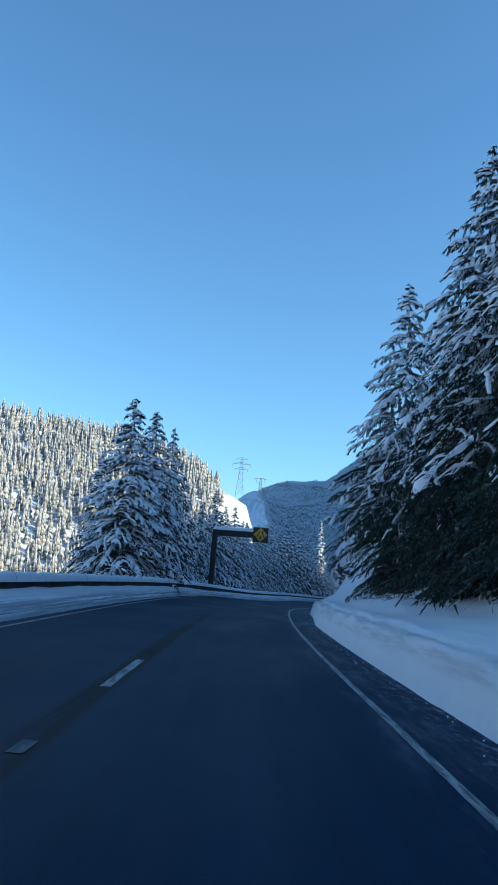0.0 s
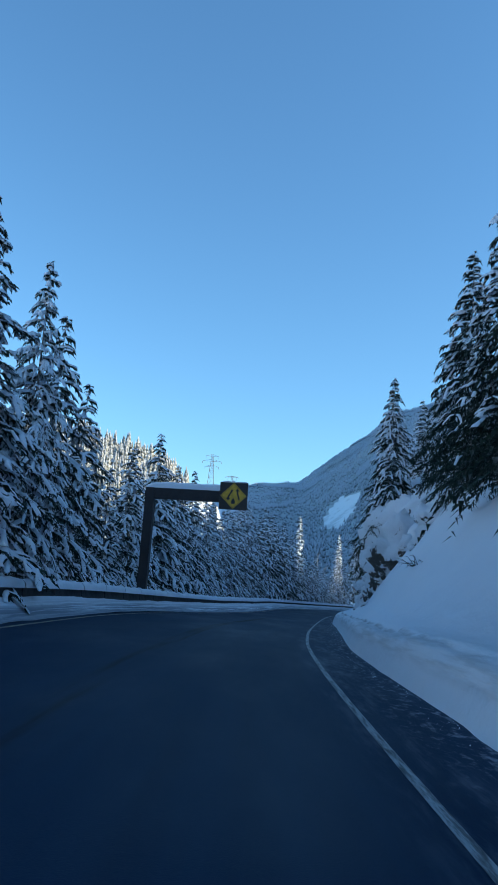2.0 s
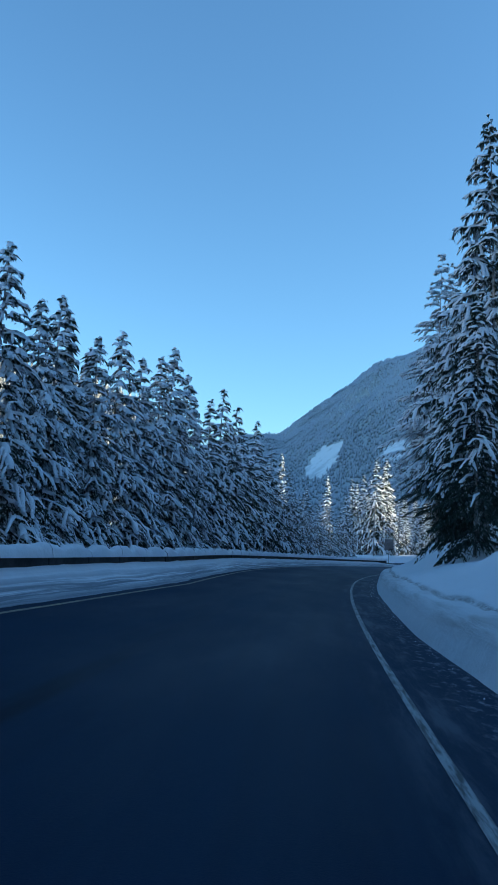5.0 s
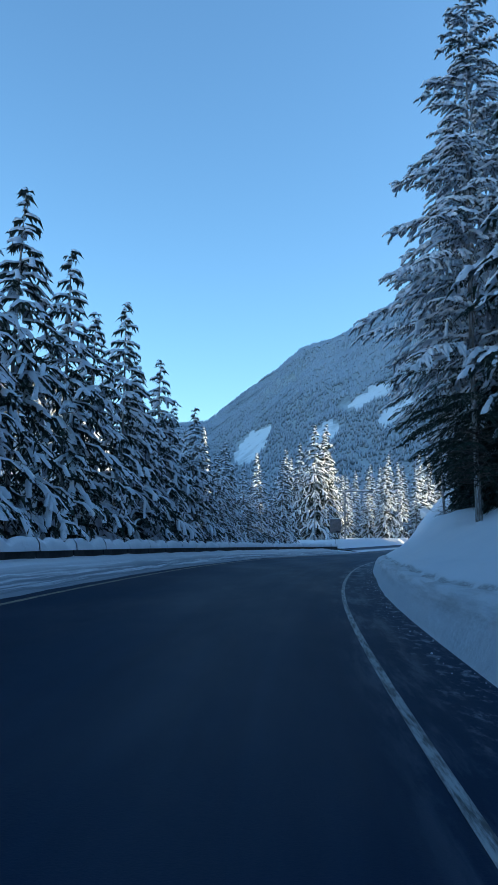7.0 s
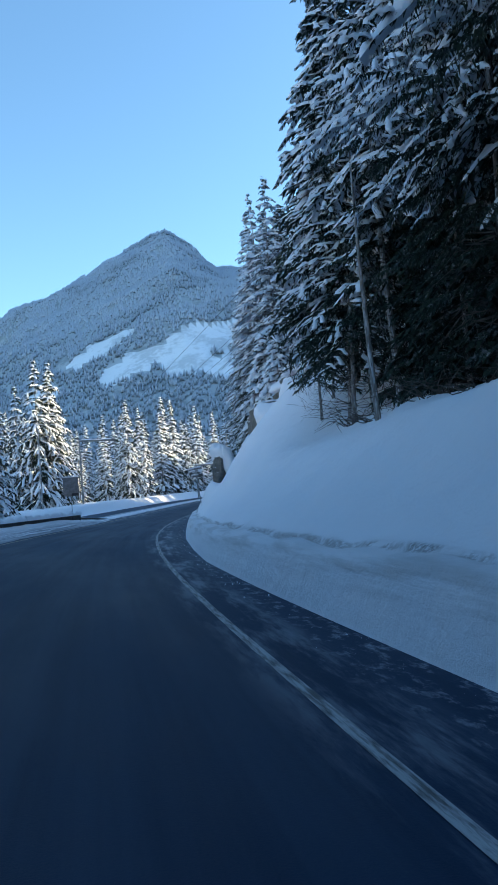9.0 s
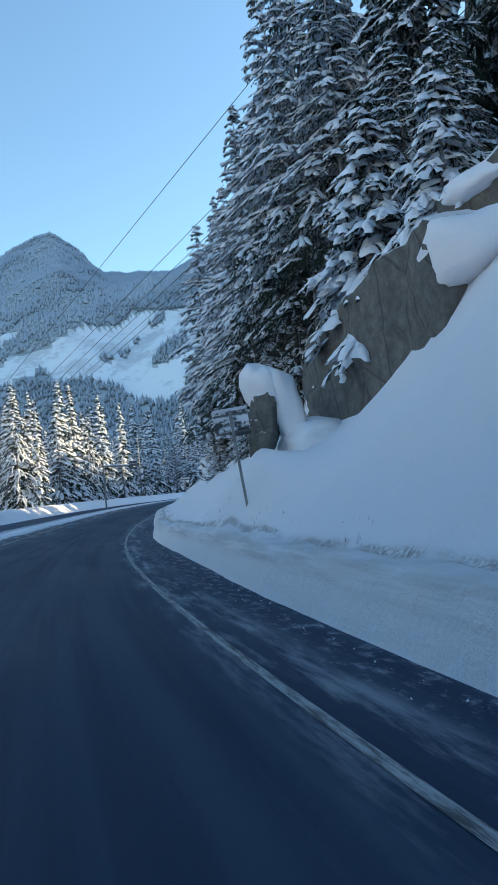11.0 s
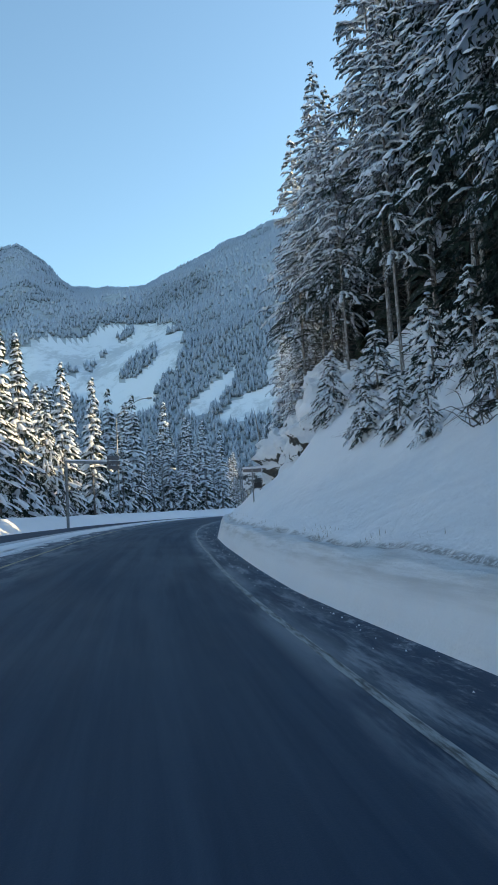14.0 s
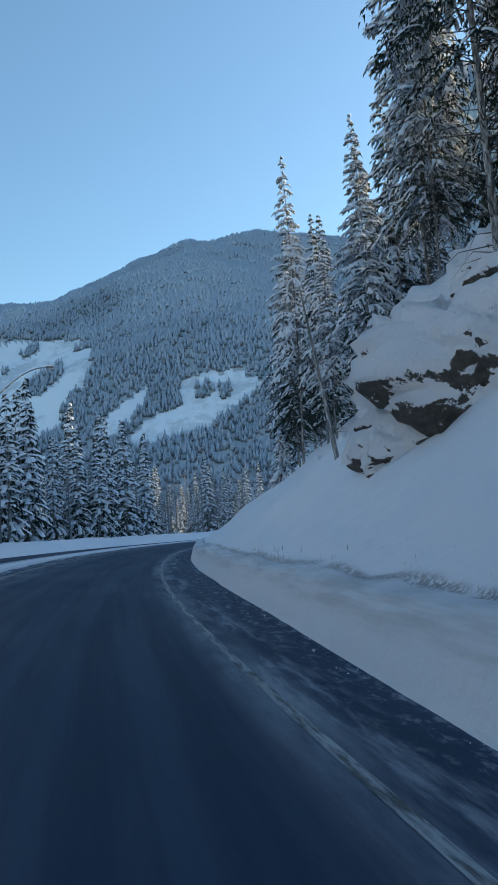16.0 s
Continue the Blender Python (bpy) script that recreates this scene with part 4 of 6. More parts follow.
for s, d, top in ((165.5, 7.0, 19), (168.5, 6.4, 15.5), (171, 7.0, 18), (173.5, 6.6, 13.5), (175.5, 7.6, 16), (206.4, 7.5, 24.5), (208.5, 9, 25.5), (204.5, 10, 24.5), (220, 7, 20.5), (225, 6.9, 21.6), (232, 6.0, 22.6), (230, 7.2, 20.4), (228, 9.5, 23), (214, 7.2, 22.5),
                  (217, 9.5, 25), (262, 7.6, 27), (257, 9.5, 32), (252, 10, 30), (246, 9.5, 28), (296, 7.4, 23), (278, 8.6, 22), (285.5, 8.6, 19.5), (297.5, 9.5, 20.3),
                  (281, 9.6, 27), (290, 10, 21), (270, 9.8, 30), (305, 8.6, 22), (315, 8.4, 21), (240, 8.4, 25), (236, 9, 25), (300, 7.8, 20), (293, 8.2, 18.5), (289, 7.8, 15.5), (303, 9.5, 18), (308, 9.8, 20), (287, 10.5, 22), (283, 11.5, 25), (276, 11.5, 26), (272, 12, 29), (266, 12, 29), (280, 13, 27), (290, 13, 24), (298, 12.5, 23), (261, 12.5, 30), (269, 14, 30)):
    x, y = xy(s, d)
    z = right_z(s, d)
    bare_low = 236 <= s <= 283 and d < 11.9
    stand(rng.choice((tall if d < 9.7 else tall_back) if bare_low else slim_near if 205 < s < 233 and d < 7.6 or s in (285.5, 296, 289) else slim), x, y, z - 0.3, rng.uniform(0, 6.3), top - z, 25.0 if bare_low else 21.0, rng.uniform(0.95, 1.2) if s < 262 else rng.uniform(0.72, 0.9), RIGHT_LABEL, HILL)
placed = []
tries = 0
while len(placed) < 80 and tries < 4000:
    tries += 1
    s, d = rng.uniform(154, 275), 7.5 + 11 * rng.random() ** 1.2
    if 176 < s < 200 and d < 11:
        continue
    x, y = xy(s, d)
    if any((x - a) ** 2 + (y - b) ** 2 < 5.0 for a, b in placed):
        continue
    placed.append((x, y))
    kin, own = (lite, 18.0) if d > 12 and not 174 < s < 208 else (tall if d < 8.6 else tall_back, 25.0) if s > 238 and d < 10.5 else (slim_near if 200 < s < 238 and d < 9.2 else slim, 21.0)
    stand(rng.choice(kin), x, y, right_z(s, d) - 0.3, rng.uniform(0, 6.3), rng.uniform(15, 22), own, rng.uniform(0.9, 1.2), RIGHT_LABEL, HILL)
for s, d, h in ((203, 8.6, 6.0), (209.5, 6.9, 4.2), (196.0, 8.8, 8.0), (199.5, 8.6, 6.0), (193.5, 9.2, 6.5)):
    x, y = xy(s, d)
    stand(full_near[0], x, y, right_z(s, d) - 0.1, rng.uniform(0, 6.3), h, 13.0, 1.25 if s < 200 else 0.9, "young fir with thick snow clumps above a rock face" if s < 200 else "young fir with snowy boughs at the forest edge", HILL)
for s, d, h in ((146.5, 8.0, 7.5), (148.5, 7.0, 7.0), (150, 8.6, 8.5), (152.5, 7.6, 7.5), (154.5, 6.9, 6.5), (156, 8.4, 8.0), (158, 7.4, 7.0), (160, 8.4, 7.5), (161.5, 7.2, 6.0), (164, 7.8, 6.5), (166.5, 8.4, 7.0),
                (49, 6.2, 5.5), (52, 6.6, 6.0), (55, 7.0, 6.5), (58, 7.6, 6.0), (53.5, 8.2, 7.0), (25.5, 6.8, 5.0), (29, 6.6, 5.0), (33, 6.6, 5.0), (37, 6.6, 5.0), (41, 6.3, 4.6), (44.5, 6.6, 5.0), (47.5, 6.8, 5.0), (50.5, 7.4, 5.5), (24, 8.6, 7.0), (27, 7.8, 6.5), (30.5, 8.2, 7.0), (34, 7.6, 6.0), (38, 8.4, 7.0), (42, 7.6, 6.0), (46, 7.4, 6.0), (206, 10.5, 7.0), (209, 10.0, 6.5), (212.5, 9.6, 7.0), (216, 9.4, 6.5), (220, 9.2, 7.0), (224, 9.0, 6.5), (228, 8.8, 6.0), (232, 8.6, 6.5),
                (238, 9.2, 6.5), (243, 9.4, 7.0), (248, 10.2, 6.5), (204, 12.0, 8.0), (214, 11.5, 8.0), (222, 11.0, 8.0)):
    x, y = xy(s, d)
    stand(rng.choice(shade), x, y, right_z(s, d) - 0.2, rng.uniform(0, 6.3), h, 8.0, rng.uniform(0.9, 1.2), SHADE_LABEL, HILL)
for s, d, z, h, wide in ((195.2, 7.4, 5.6, 6.6, 1.25), (191.6, 7.8, 6.6, 5.0, 1.2), (198.3, 7.6, 4.4, 4.6, 1.2)):
    x, y = xy(s, d)
    stand(young[0], x, y, z, rng.uniform(0, 6.3), h, 5.0, wide, "young fir with thick snow clumps above a rock face", HILL)
SMALL = "young firs on the bank"
for s, d, h in ((207, 6.6, 4.0), (210, 6.8, 4.0), (205.5, 7.6, 4.6), (212.5, 6.3, 3.2), (246.5, 6.4, 2.8), (250.3, 6.3, 3.2), (256, 6.3, 3.6), (236, 6.3, 2.6), (240, 6.9, 3.2), (233.5, 7.0, 3.4), (231.0, 6.4, 3.0), (242.5, 6.0, 2.2), (259, 6.8, 3.4), (253, 7.6, 3.6), (247.5, 8.0, 4.2), (243.5, 7.9, 4.0), (237.5, 7.8, 4.2), (228.5, 7.2, 3.4)):
    x, y = xy(s, d)
    stand(rng.choice(dusted), x, y, right_z(s, d) - 0.15, rng.uniform(0, 6.3), h * 0.82, 5.0, rng.uniform(1.0, 1.35), "dark young fir with patches of snow on its drooping boughs", SMALL)
for s, d, h in ((196.5, 7.5, 4.5), (219.5, 6.6, 2.6), (214, 6.0, 1.8), (222.5, 7.0, 2.2), (209, 6.6, 2.4), (254, 7.0, 1.8),
                (235, 6.2, 1.6), (230, 5.8, 2.0), (226.5, 6.2, 1.6), (74, 7.4, 4.0), (92, 6.4, 3.6), (299, 6.6, 3.2), (258, 6.8, 3.0)):
    x, y = xy(s, d)
    stand(rng.choice(young), x, y, right_z(s, d) - 0.15, rng.uniform(0, 6.3), h, 5.0, rng.uniform(0.9, 1.25), "", SMALL)

# valley side forest past the bend, sunlit tops
VALLEY = "conifers across the valley road"
for x, y, top in ((49.2, 255.7, 24.4), (51.6, 257.6, 22.6), (52.5, 261, 23.5), (47.2, 259.5, 21.0), (54.9, 268.5, 26.6), (45, 262, 20), (53.9, 344, 28.4), (35.9, 328, 33), (67.8, 268, 18.5), (92.7, 297.5, 18.8), (145.2, 349, 25.8), (162, 372, 31.9)):
    stand(rng.choice(full if top < 27 and y < 300 else lite), x, y, -0.5, rng.uniform(0, 6.3), top, 13.0 if top < 27 and y < 300 else 18.0, 0.82 if top < 27 and y < 300 else 0.9, "tall snowy conifer catching the low sun across the valley", VALLEY)
placed = []
tries = 0
back = []
while len(placed) < 170 and tries < 6000:
    tries += 1
    s, d = rng.uniform(286, 440), -18.8 - 38 * rng.random() ** 1.5
    if d > -24 and s > 372 and rng.random() < 0.75:
        continue
    x, y = xy(s, d)
    if any((x - a) ** 2 + (y - b) ** 2 < 6.0 for a, b in placed):
        continue
    placed.append((x, y))
    h = rng.uniform(13, 20.5) if s < 372 else rng.uniform(8, 17)
    if d > -24 and s < 360:
        stand(rng.choice(lite), x, y, left_z(s, d) - 0.3, rng.uniform(0, 6.3), h, 18.0, rng.uniform(0.9, 1.1), FAR_LABEL, VALLEY)
    else:
        back.append((float(x), float(y), left_z(s, d) - 0.3, rng.uniform(0, 6.3), h, rng.uniform(0.9, 1.15)))
for k in range(46):
    s, d = rng.uniform(318, 450), rng.uniform(9, 30)
    x, y = xy(s, d)
    back.append((float(x), float(y), right_z(s, d) - 0.3, rng.uniform(0, 6.3), rng.uniform(8, 13), rng.uniform(0.9, 1.1)))
forest("bend_forest", lite, back, "snow-frosted conifers round the far bend")
for p in protos:
    for o in (p, *p.children_recursive):
        bpy.data.objects.remove(o)


# leafless frosted trees by the far bend
def bare_tree(seed, height):
    r = random.Random(seed)
    root = empty("bare_tree", Matrix())
    V, F = trunk_mesh(r, height, height * 0.009 + 0.03)
    link("trunk", V, F, M_TWIG, smooth=True, parent=root)
    V, F = [], []

    def limb(p, a, el, ln, w, depth):
        q = p
        for k in range(2):
            e2 = el + r.uniform(-0.15, 0.2)
            a2 = a + r.uniform(-0.35, 0.35)
            n_ = (q[0] + math.cos(a2) * math.cos(e2) * ln / 2, q[1] + math.sin(a2) * math.cos(e2) * ln / 2, q[2] + math.sin(e2) * ln / 2)
            b = len(V)
            for c, ww in ((q, w * (1 - k * 0.4)), (n_, w * (0.6 - k * 0.35))):
                V.extend(((c[0] + ww, c[1], c[2]), (c[0] - ww * 0.5, c[1] + ww * 0.87, c[2]), (c[0] - ww * 0.5, c[1] - ww * 0.87, c[2])))
            F.extend(((b, b + 1, b + 4, b + 3), (b + 1, b + 2, b + 5, b + 4), (b + 2, b, b + 3, b + 5)))
            if depth:
                for side in (1, -1):
                    limb(n_, a2 + side * r.uniform(0.5, 1.0), e2 + r.uniform(-0.2, 0.25), ln * 0.45, w * 0.55, depth - 1)
            q = n_

    for k in range(14):
        limb((0, 0, height * (0.2 + 0.054 * k)), k * 2.4, r.uniform(0.4, 1.0), height * 0.26 * (1.15 - k / 17), 0.04, 1 if k % 2 else 2)
    link("branchwork", V, F, M_TWIG, parent=root)["kind"] = "stuff"
    return root


bare = [bare_tree(70 + i, 12.0) for i in range(2)]
for k in range(64):
    s, d = rng.uniform(350, 436), -rng.uniform(18.5, 34)
    x, y = xy(s, d)
    ob = copy_thing(bare[k % 2], Matrix.LocRotScale((float(x), float(y), left_z(s, d) - 0.2), Euler((0, 0, rng.uniform(0, 6))), None))
    kk = rng.uniform(0.7, 1.25)
    ob.scale = (kk, kk, kk)
    tagged(ob, "leafless frosted tree with fine pale twigs by the bend", "tree", "bare trees by the bend")
for x, y in ((46, 300), (38, 292), (58, 306), (50, 318)):
    ob = copy_thing(bare[0], Matrix.Translation((x, y, -3)))
    ob.scale = (1.6, 1.6, 1.7)
    tagged(ob, "leafless frosted tree with fine pale twigs in the sun", "tree", "bare trees by the bend")
for p in bare:
    for o in (p, *p.children_recursive):
        bpy.data.objects.remove(o)


# ---- forests too far to count ----
def scatter(name, spots, tiers, spikes, mat, label):
    """Many distant conifers in one mesh: spots are (x, y, z, height, spread)."""
    r = np.random.RandomState(len(spots))
    tv, tf = [], []
    for t in range(tiers):
        z0, z1 = t / tiers * 0.88 + 0.05, min(1.0, (t + 1.7) / tiers)
        rad = (1 - t / tiers) ** 0.9
        b = len(tv)
        n = spikes * 2 if spikes > 4 else 5
        for j in range(n):
            a = 6.2832 * j / n + t * 0.7
            rr = rad * (1.0 if spikes <= 4 or j % 2 == 0 else 0.62)
            tv.append((rr * math.cos(a), rr * math.sin(a), z0 - (0.05 if spikes > 4 and j % 2 == 0 else 0)))
        tv.append((0, 0, z1))
        tf += [(b + j, b + (j + 1) % n, b + n) for j in range(n)]
    tv, tf = np.array(tv), np.array(tf)
    sp = np.array(spots)
    n, m = len(sp), len(tv)
    ang = r.uniform(0, 6.28, n)
    jit = 1 + r.uniform(-0.22, 0.22, (n, m))
    c, s_ = np.cos(ang)[:, None], np.sin(ang)[:, None]
    X = sp[:, 0:1] + (tv[:, 0] * c - tv[:, 1] * s_) * sp[:, 4:5] * jit
    Y = sp[:, 1:2] + (tv[:, 0] * s_ + tv[:, 1] * c) * sp[:, 4:5] * jit
    Z = sp[:, 2:3] + tv[:, 2] * sp[:, 3:4]
    verts = np.stack([X, Y, Z], -1).reshape(-1, 3)
    faces = (tf[None] + (np.arange(n) * m)[:, None, None]).reshape(-1, 3)
    me = bpy.data.meshes.new(name)
    me.vertices.add(len(verts))
    me.vertices.foreach_set("co", verts.ravel())
    me.loops.add(faces.size)
    me.loops.foreach_set("vertex_index", faces.ravel().astype(np.int32))
    me.polygons.add(len(faces))
    me.polygons.foreach_set("loop_start", np.arange(0, faces.size, 3, dtype=np.int32))
    me.polygons.foreach_set("loop_total", np.full(len(faces), 3, dtype=np.int32))
    me.update(calc_edges=True)
    me.materials.append(mat)
    ob = new(name, me)
    return tagged(ob, label, "forest", kind="stuff")


def hub_spot(az, r, h, w):
    return (HUB[0] + math.sin(radians(az)) * r, HUB[1] + math.cos(radians(az)) * r, ground_z(az, r) - 0.5, h, w)


spots = []
while len(spots) < 5600:
    az, r = rng.uniform(-66, -5.2), math.sqrt(rng.uniform(285 ** 2, 650 ** 2))
    cr, _h = crest_of(az)
    if r > cr * 1.01 or logged(az, r):
        continue
    h = rng.uniform(9, 17)
    spots.append(hub_spot(az, r, h, h * rng.uniform(0.17, 0.23)))
scatter("hillside_forest", spots, 4, 5, M_HOAR, "dense snowy conifers on the sunlit hillside")
spots = []
while len(spots) < 105000:
    az = rng.uniform(0.5, 64)
    r0, (cr, _h) = foot_r(az), crest_of(az)
    u = rng.random() ** 0.8
    r = r0 * 0.94 + (cr * 1.01 - r0 * 0.94) * u
    if rng.random() > (r / 1900) ** 0.5 or logged(az, r):
        continue
    if noise.fractal(Vector((az * 0.35, r / 160, 5.0)), 1.0, 2.0, 4) < -0.62:
        continue
    h = rng.uniform(5.5, 11)
    spots.append(hub_spot(az, r, h, h * rng.uniform(0.20, 0.30)))
scatter("mountain_forest", spots, 1, 4, M_FOREST_HAZE, "conifer forest dusted with snow on the mountainsides, haze tinted into it")
spots = []
while len(spots) < 2300:
    az, r = rng.uniform(-4, 62), math.sqrt(rng.uniform(300 ** 2, 680 ** 2))
    x, y, z, h, w = hub_spot(az, r, rng.uniform(11, 19), 0)
    spots.append((x, y, z, h, h * rng.uniform(0.13, 0.17)))
scatter("valley_forest", spots, 4, 6, M_FAR, "shaded snowy conifers on the valley floor")
spots = []
while len(spots) < 900:
    s, d = rng.uniform(-30, 300), 16 + 38 * rng.random()
    x, y = xy(s, d)
    if sun_gap(float(x), float(y)) > 0.3:
        continue
    h = rng.uniform(12, 19)
    spots.append((float(x), float(y), right_z(s, d) - 0.5, h, h * rng.uniform(0.12, 0.17)))
scatter("hill_forest", spots, 6, 6, M_FAR, "dense dark conifers up the hillside above the road")


spots = []
while len(spots) < 420:
    s, d = rng.uniform(144, 284), 8.2 + 9 * rng.random()
    if s < 178 and d < 9.8 or 174 < s < 205 and d < 12 or s > 236 and d < 11:
        continue
    x, y = xy(s, d)
    h = rng.uniform(2.5, 7.0)
    spots.append((float(x), float(y), right_z(s, d) - 0.4, h, h * rng.uniform(0.17, 0.25)))
scatter("understorey_forest", spots, 7, 6, M_NEEDLE, "dark young conifers crowding between the trunks")


# ---- rock outcrops: angular blocks bedded in the slope ----
def rock_block(r, size, name, mat, parent, level=4):
    bm = bmesh.new()
    bmesh.ops.create_icosphere(bm, subdivisions=level, radius=1.0)
    planes = []
    for k in range(15):
        n_ = Vector((r.gauss(0, 1), r.gauss(0, 1), r.gauss(0, 0.8))).normalized()
        planes.append((n_, r.uniform(0.62, 1.0)))
    shift = Vector((r.uniform(0, 50), r.uniform(0, 50), r.uniform(0, 50)))
    for v in bm.verts:
        n_ = v.co.normalized()
        k = min([1.25] + [h / n_.dot(q) for q, h in planes if n_.dot(q) > 0.25])
        p = Vector((n_.x * k * size[0], n_.y * k * size[1], n_.z * k * size[2]))
        crack = noise.voronoi(p * 0.7 + shift)[0]
        rough = noise.fractal(p * 0.8 + shift, 0.7, 2.0, 5) * 0.30 + max(-0.22, min(0.0, crack[1] - crack[0] - 0.2) * 2.0) + 0.35 * (noise.cell(p * 0.8 + shift) - 0.5)
        rough += 0.22 * (abs(noise.noise(p * 1.7 + shift)) - 0.25) + 0.10 * (abs(noise.noise(p * 4.1 + shift)) - 0.25)
        v.co = p + n_ * rough * min(1.0, min(size) / 1.8)
    return part(name, bm, mat, parent, "", True)


def snow_pillow(r, size, parent, where, turn, rough=0.8, under=0.55):
    """A soft rounded drift lying on a ledge."""
    bm = bmesh.new()
    bmesh.ops.create_icosphere(bm, subdivisions=3, radius=1.0)
    shift = Vector((r.uniform(0, 50), r.uniform(0, 50), r.uniform(0, 50)))
    for v in bm.verts:
        n_ = v.co.normalized()
        p = Vector((n_.x * size[0], n_.y * size[1], n_.z * size[2] * (1.0 if n_.z > 0 else under)))
        v.co = p * (1 + 0.34 * noise.fractal(p * rough + shift, 0.9, 2.0, 4))
    o = part("snow_pillow", bm, M_SNOW, parent, "rounded drift of snow", True)
    o.matrix_basis = Matrix.LocRotScale(where, Euler((r.uniform(-0.15, 0.15), r.uniform(-0.45, -0.15), turn)), None)


def outcrop(s, d, z, blocks, seed, mat, label, name="rock_outcrop", grow=1.0, pillow=0.8, fat=0.68):
    """blocks: station and offset from the outcrop's middle, height, half sizes across, along and up, turn."""
    r = random.Random(seed)
    x, y = xy(s, d)
    root = empty(name, Matrix.LocRotScale((float(x), float(y), z), Euler((0, 0, float(np.interp(s, ST, HEAD)))), None))
    for ds, dd, dz, a, b, c, turn in blocks:
        a, b, c = a * grow, b * grow, c * grow
        o = rock_block(r, (a, b, c), "rock_block", mat, root, 5)
        o.matrix_basis = Matrix.LocRotScale((dd, ds, dz), Euler((r.uniform(-0.15, 0.15), r.uniform(-0.2, 0.1), turn)), None)
        if r.random() < pillow:
            snow_pillow(r, (a * fat, b * fat * 0.85, c * 0.34), root, (dd + 0.12 * a, ds, dz + c * 0.56), turn)
    tagged(root, label, "rock", "rock outcrops")


def rock_slab(r, size, parent, where, tip, turn):
    """A bare flat-faced slab with stepped joints across its face."""
    bm = bmesh.new()
    bmesh.ops.create_cube(bm, size=2.0)
    bmesh.ops.subdivide_edges(bm, edges=bm.edges[:], cuts=17, use_grid_fill=True)
    shift = Vector((r.uniform(0, 50), r.uniform(0, 50), r.uniform(0, 50)))
    for v in bm.verts:
        n_ = v.co.normalized()
        k = 1 - 0.10 * max(0.0, v.co.length - 1.25)
        p = Vector((v.co.x * size[0] * k, v.co.y * size[1] * k, v.co.z * size[2] * k))
        seam = p.z + 0.30 * p.y + 0.12 * math.sin(p.y * 1.7)
        step = 0.16 * math.floor(seam / 1.5) + (-0.12 if abs(seam / 1.5 - round(seam / 1.5)) < 0.05 else 0.0)
        q = p + Vector((0, 0.35 * p.z, 0))
        joint = -0.10 if abs(q.y / 2.6 - round(q.y / 2.6)) < 0.035 else 0.0
        v.co = p + n_ * (0.20 * noise.fractal(p * 0.7 + shift, 0.9, 2.0, 5)) + Vector((step * 0.6 - joint - step * 0.1, 0, 0))
    o = part("rock_slab", bm, M_CLIFF, parent, "", True)
    o.matrix_basis = Matrix.LocRotScale(where, Euler((tip, -0.10, turn)), None)


def cliff(s, d, z, label):
    r = random.Random(21)
    x, y = xy(s, d)
    root = empty("rock_cliff", Matrix.LocRotScale((float(x), float(y), z), Euler((0, 0, float(np.interp(s, ST, HEAD)))), None))
    rock_slab(r, (1.6, 4.6, 2.1), root, (1.5, 1.2, 1.1), -0.12, 0.06)
    rock_slab(r, (1.4, 3.2, 1.2), root, (2.5, -1.0, 3.2), -0.26, 0.2)
    for dd, ds, dz, a, b, c in ((2.2, 3.8, 2.7, 1.3, 1.8, 0.45), (2.4, 0.8, 3.9, 1.3, 2.4, 0.5), (2.6, -2.6, 4.5, 1.5, 2.4, 0.55), (3.0, -5.4, 5.4, 1.6, 2.4, 0.6), (1.2, 6.4, 0.6, 1.2, 1.2, 1.2), (0.9, -3.2, 2.5, 1.1, 1.7, 1.0), (2.2, -5.2, 3.6, 1.2, 2.0, 0.9)):
        snow_pillow(r, (a, b, c), root, (dd, ds, dz), 0.1)
    tagged(root, label, "rock", "rock outcrops")


def rock_pillar(s, d, z, label):
    r = random.Random(26)
    x, y = xy(s, d)
    root = empty("rock_pillar", Matrix.LocRotScale((float(x), float(y), z), Euler((0, 0, float(np.interp(s, ST, HEAD)))), None))
    for size, where, turn in (((0.54, 0.56, 1.3), (0.05, 0.0, 0.95), 0.2), ((0.44, 0.48, 1.1), (0.12, -0.2, 0.9), 0.8)):
        o = rock_block(r, size, "rock_block", M_CLIFF, root, 5)
        o.matrix_basis = Matrix.LocRotScale(where, Euler((0.05, -0.08, turn)), None)
    snow_pillow(r, (0.50, 0.62, 0.72), root, (0.16, 0.0, 2.1), 0.3, 1.5, 1.0)
    snow_pillow(r, (0.55, 0.8, 1.2), root, (0.70, 0.0, 1.5), 0.2, 1.3, 1.0)
    snow_pillow(r, (0.9, 1.1, 0.7), root, (1.3, -0.3, 0.45), 0.4, 1.3, 1.0)
    tagged(root, label, "rock", "rock outcrops")


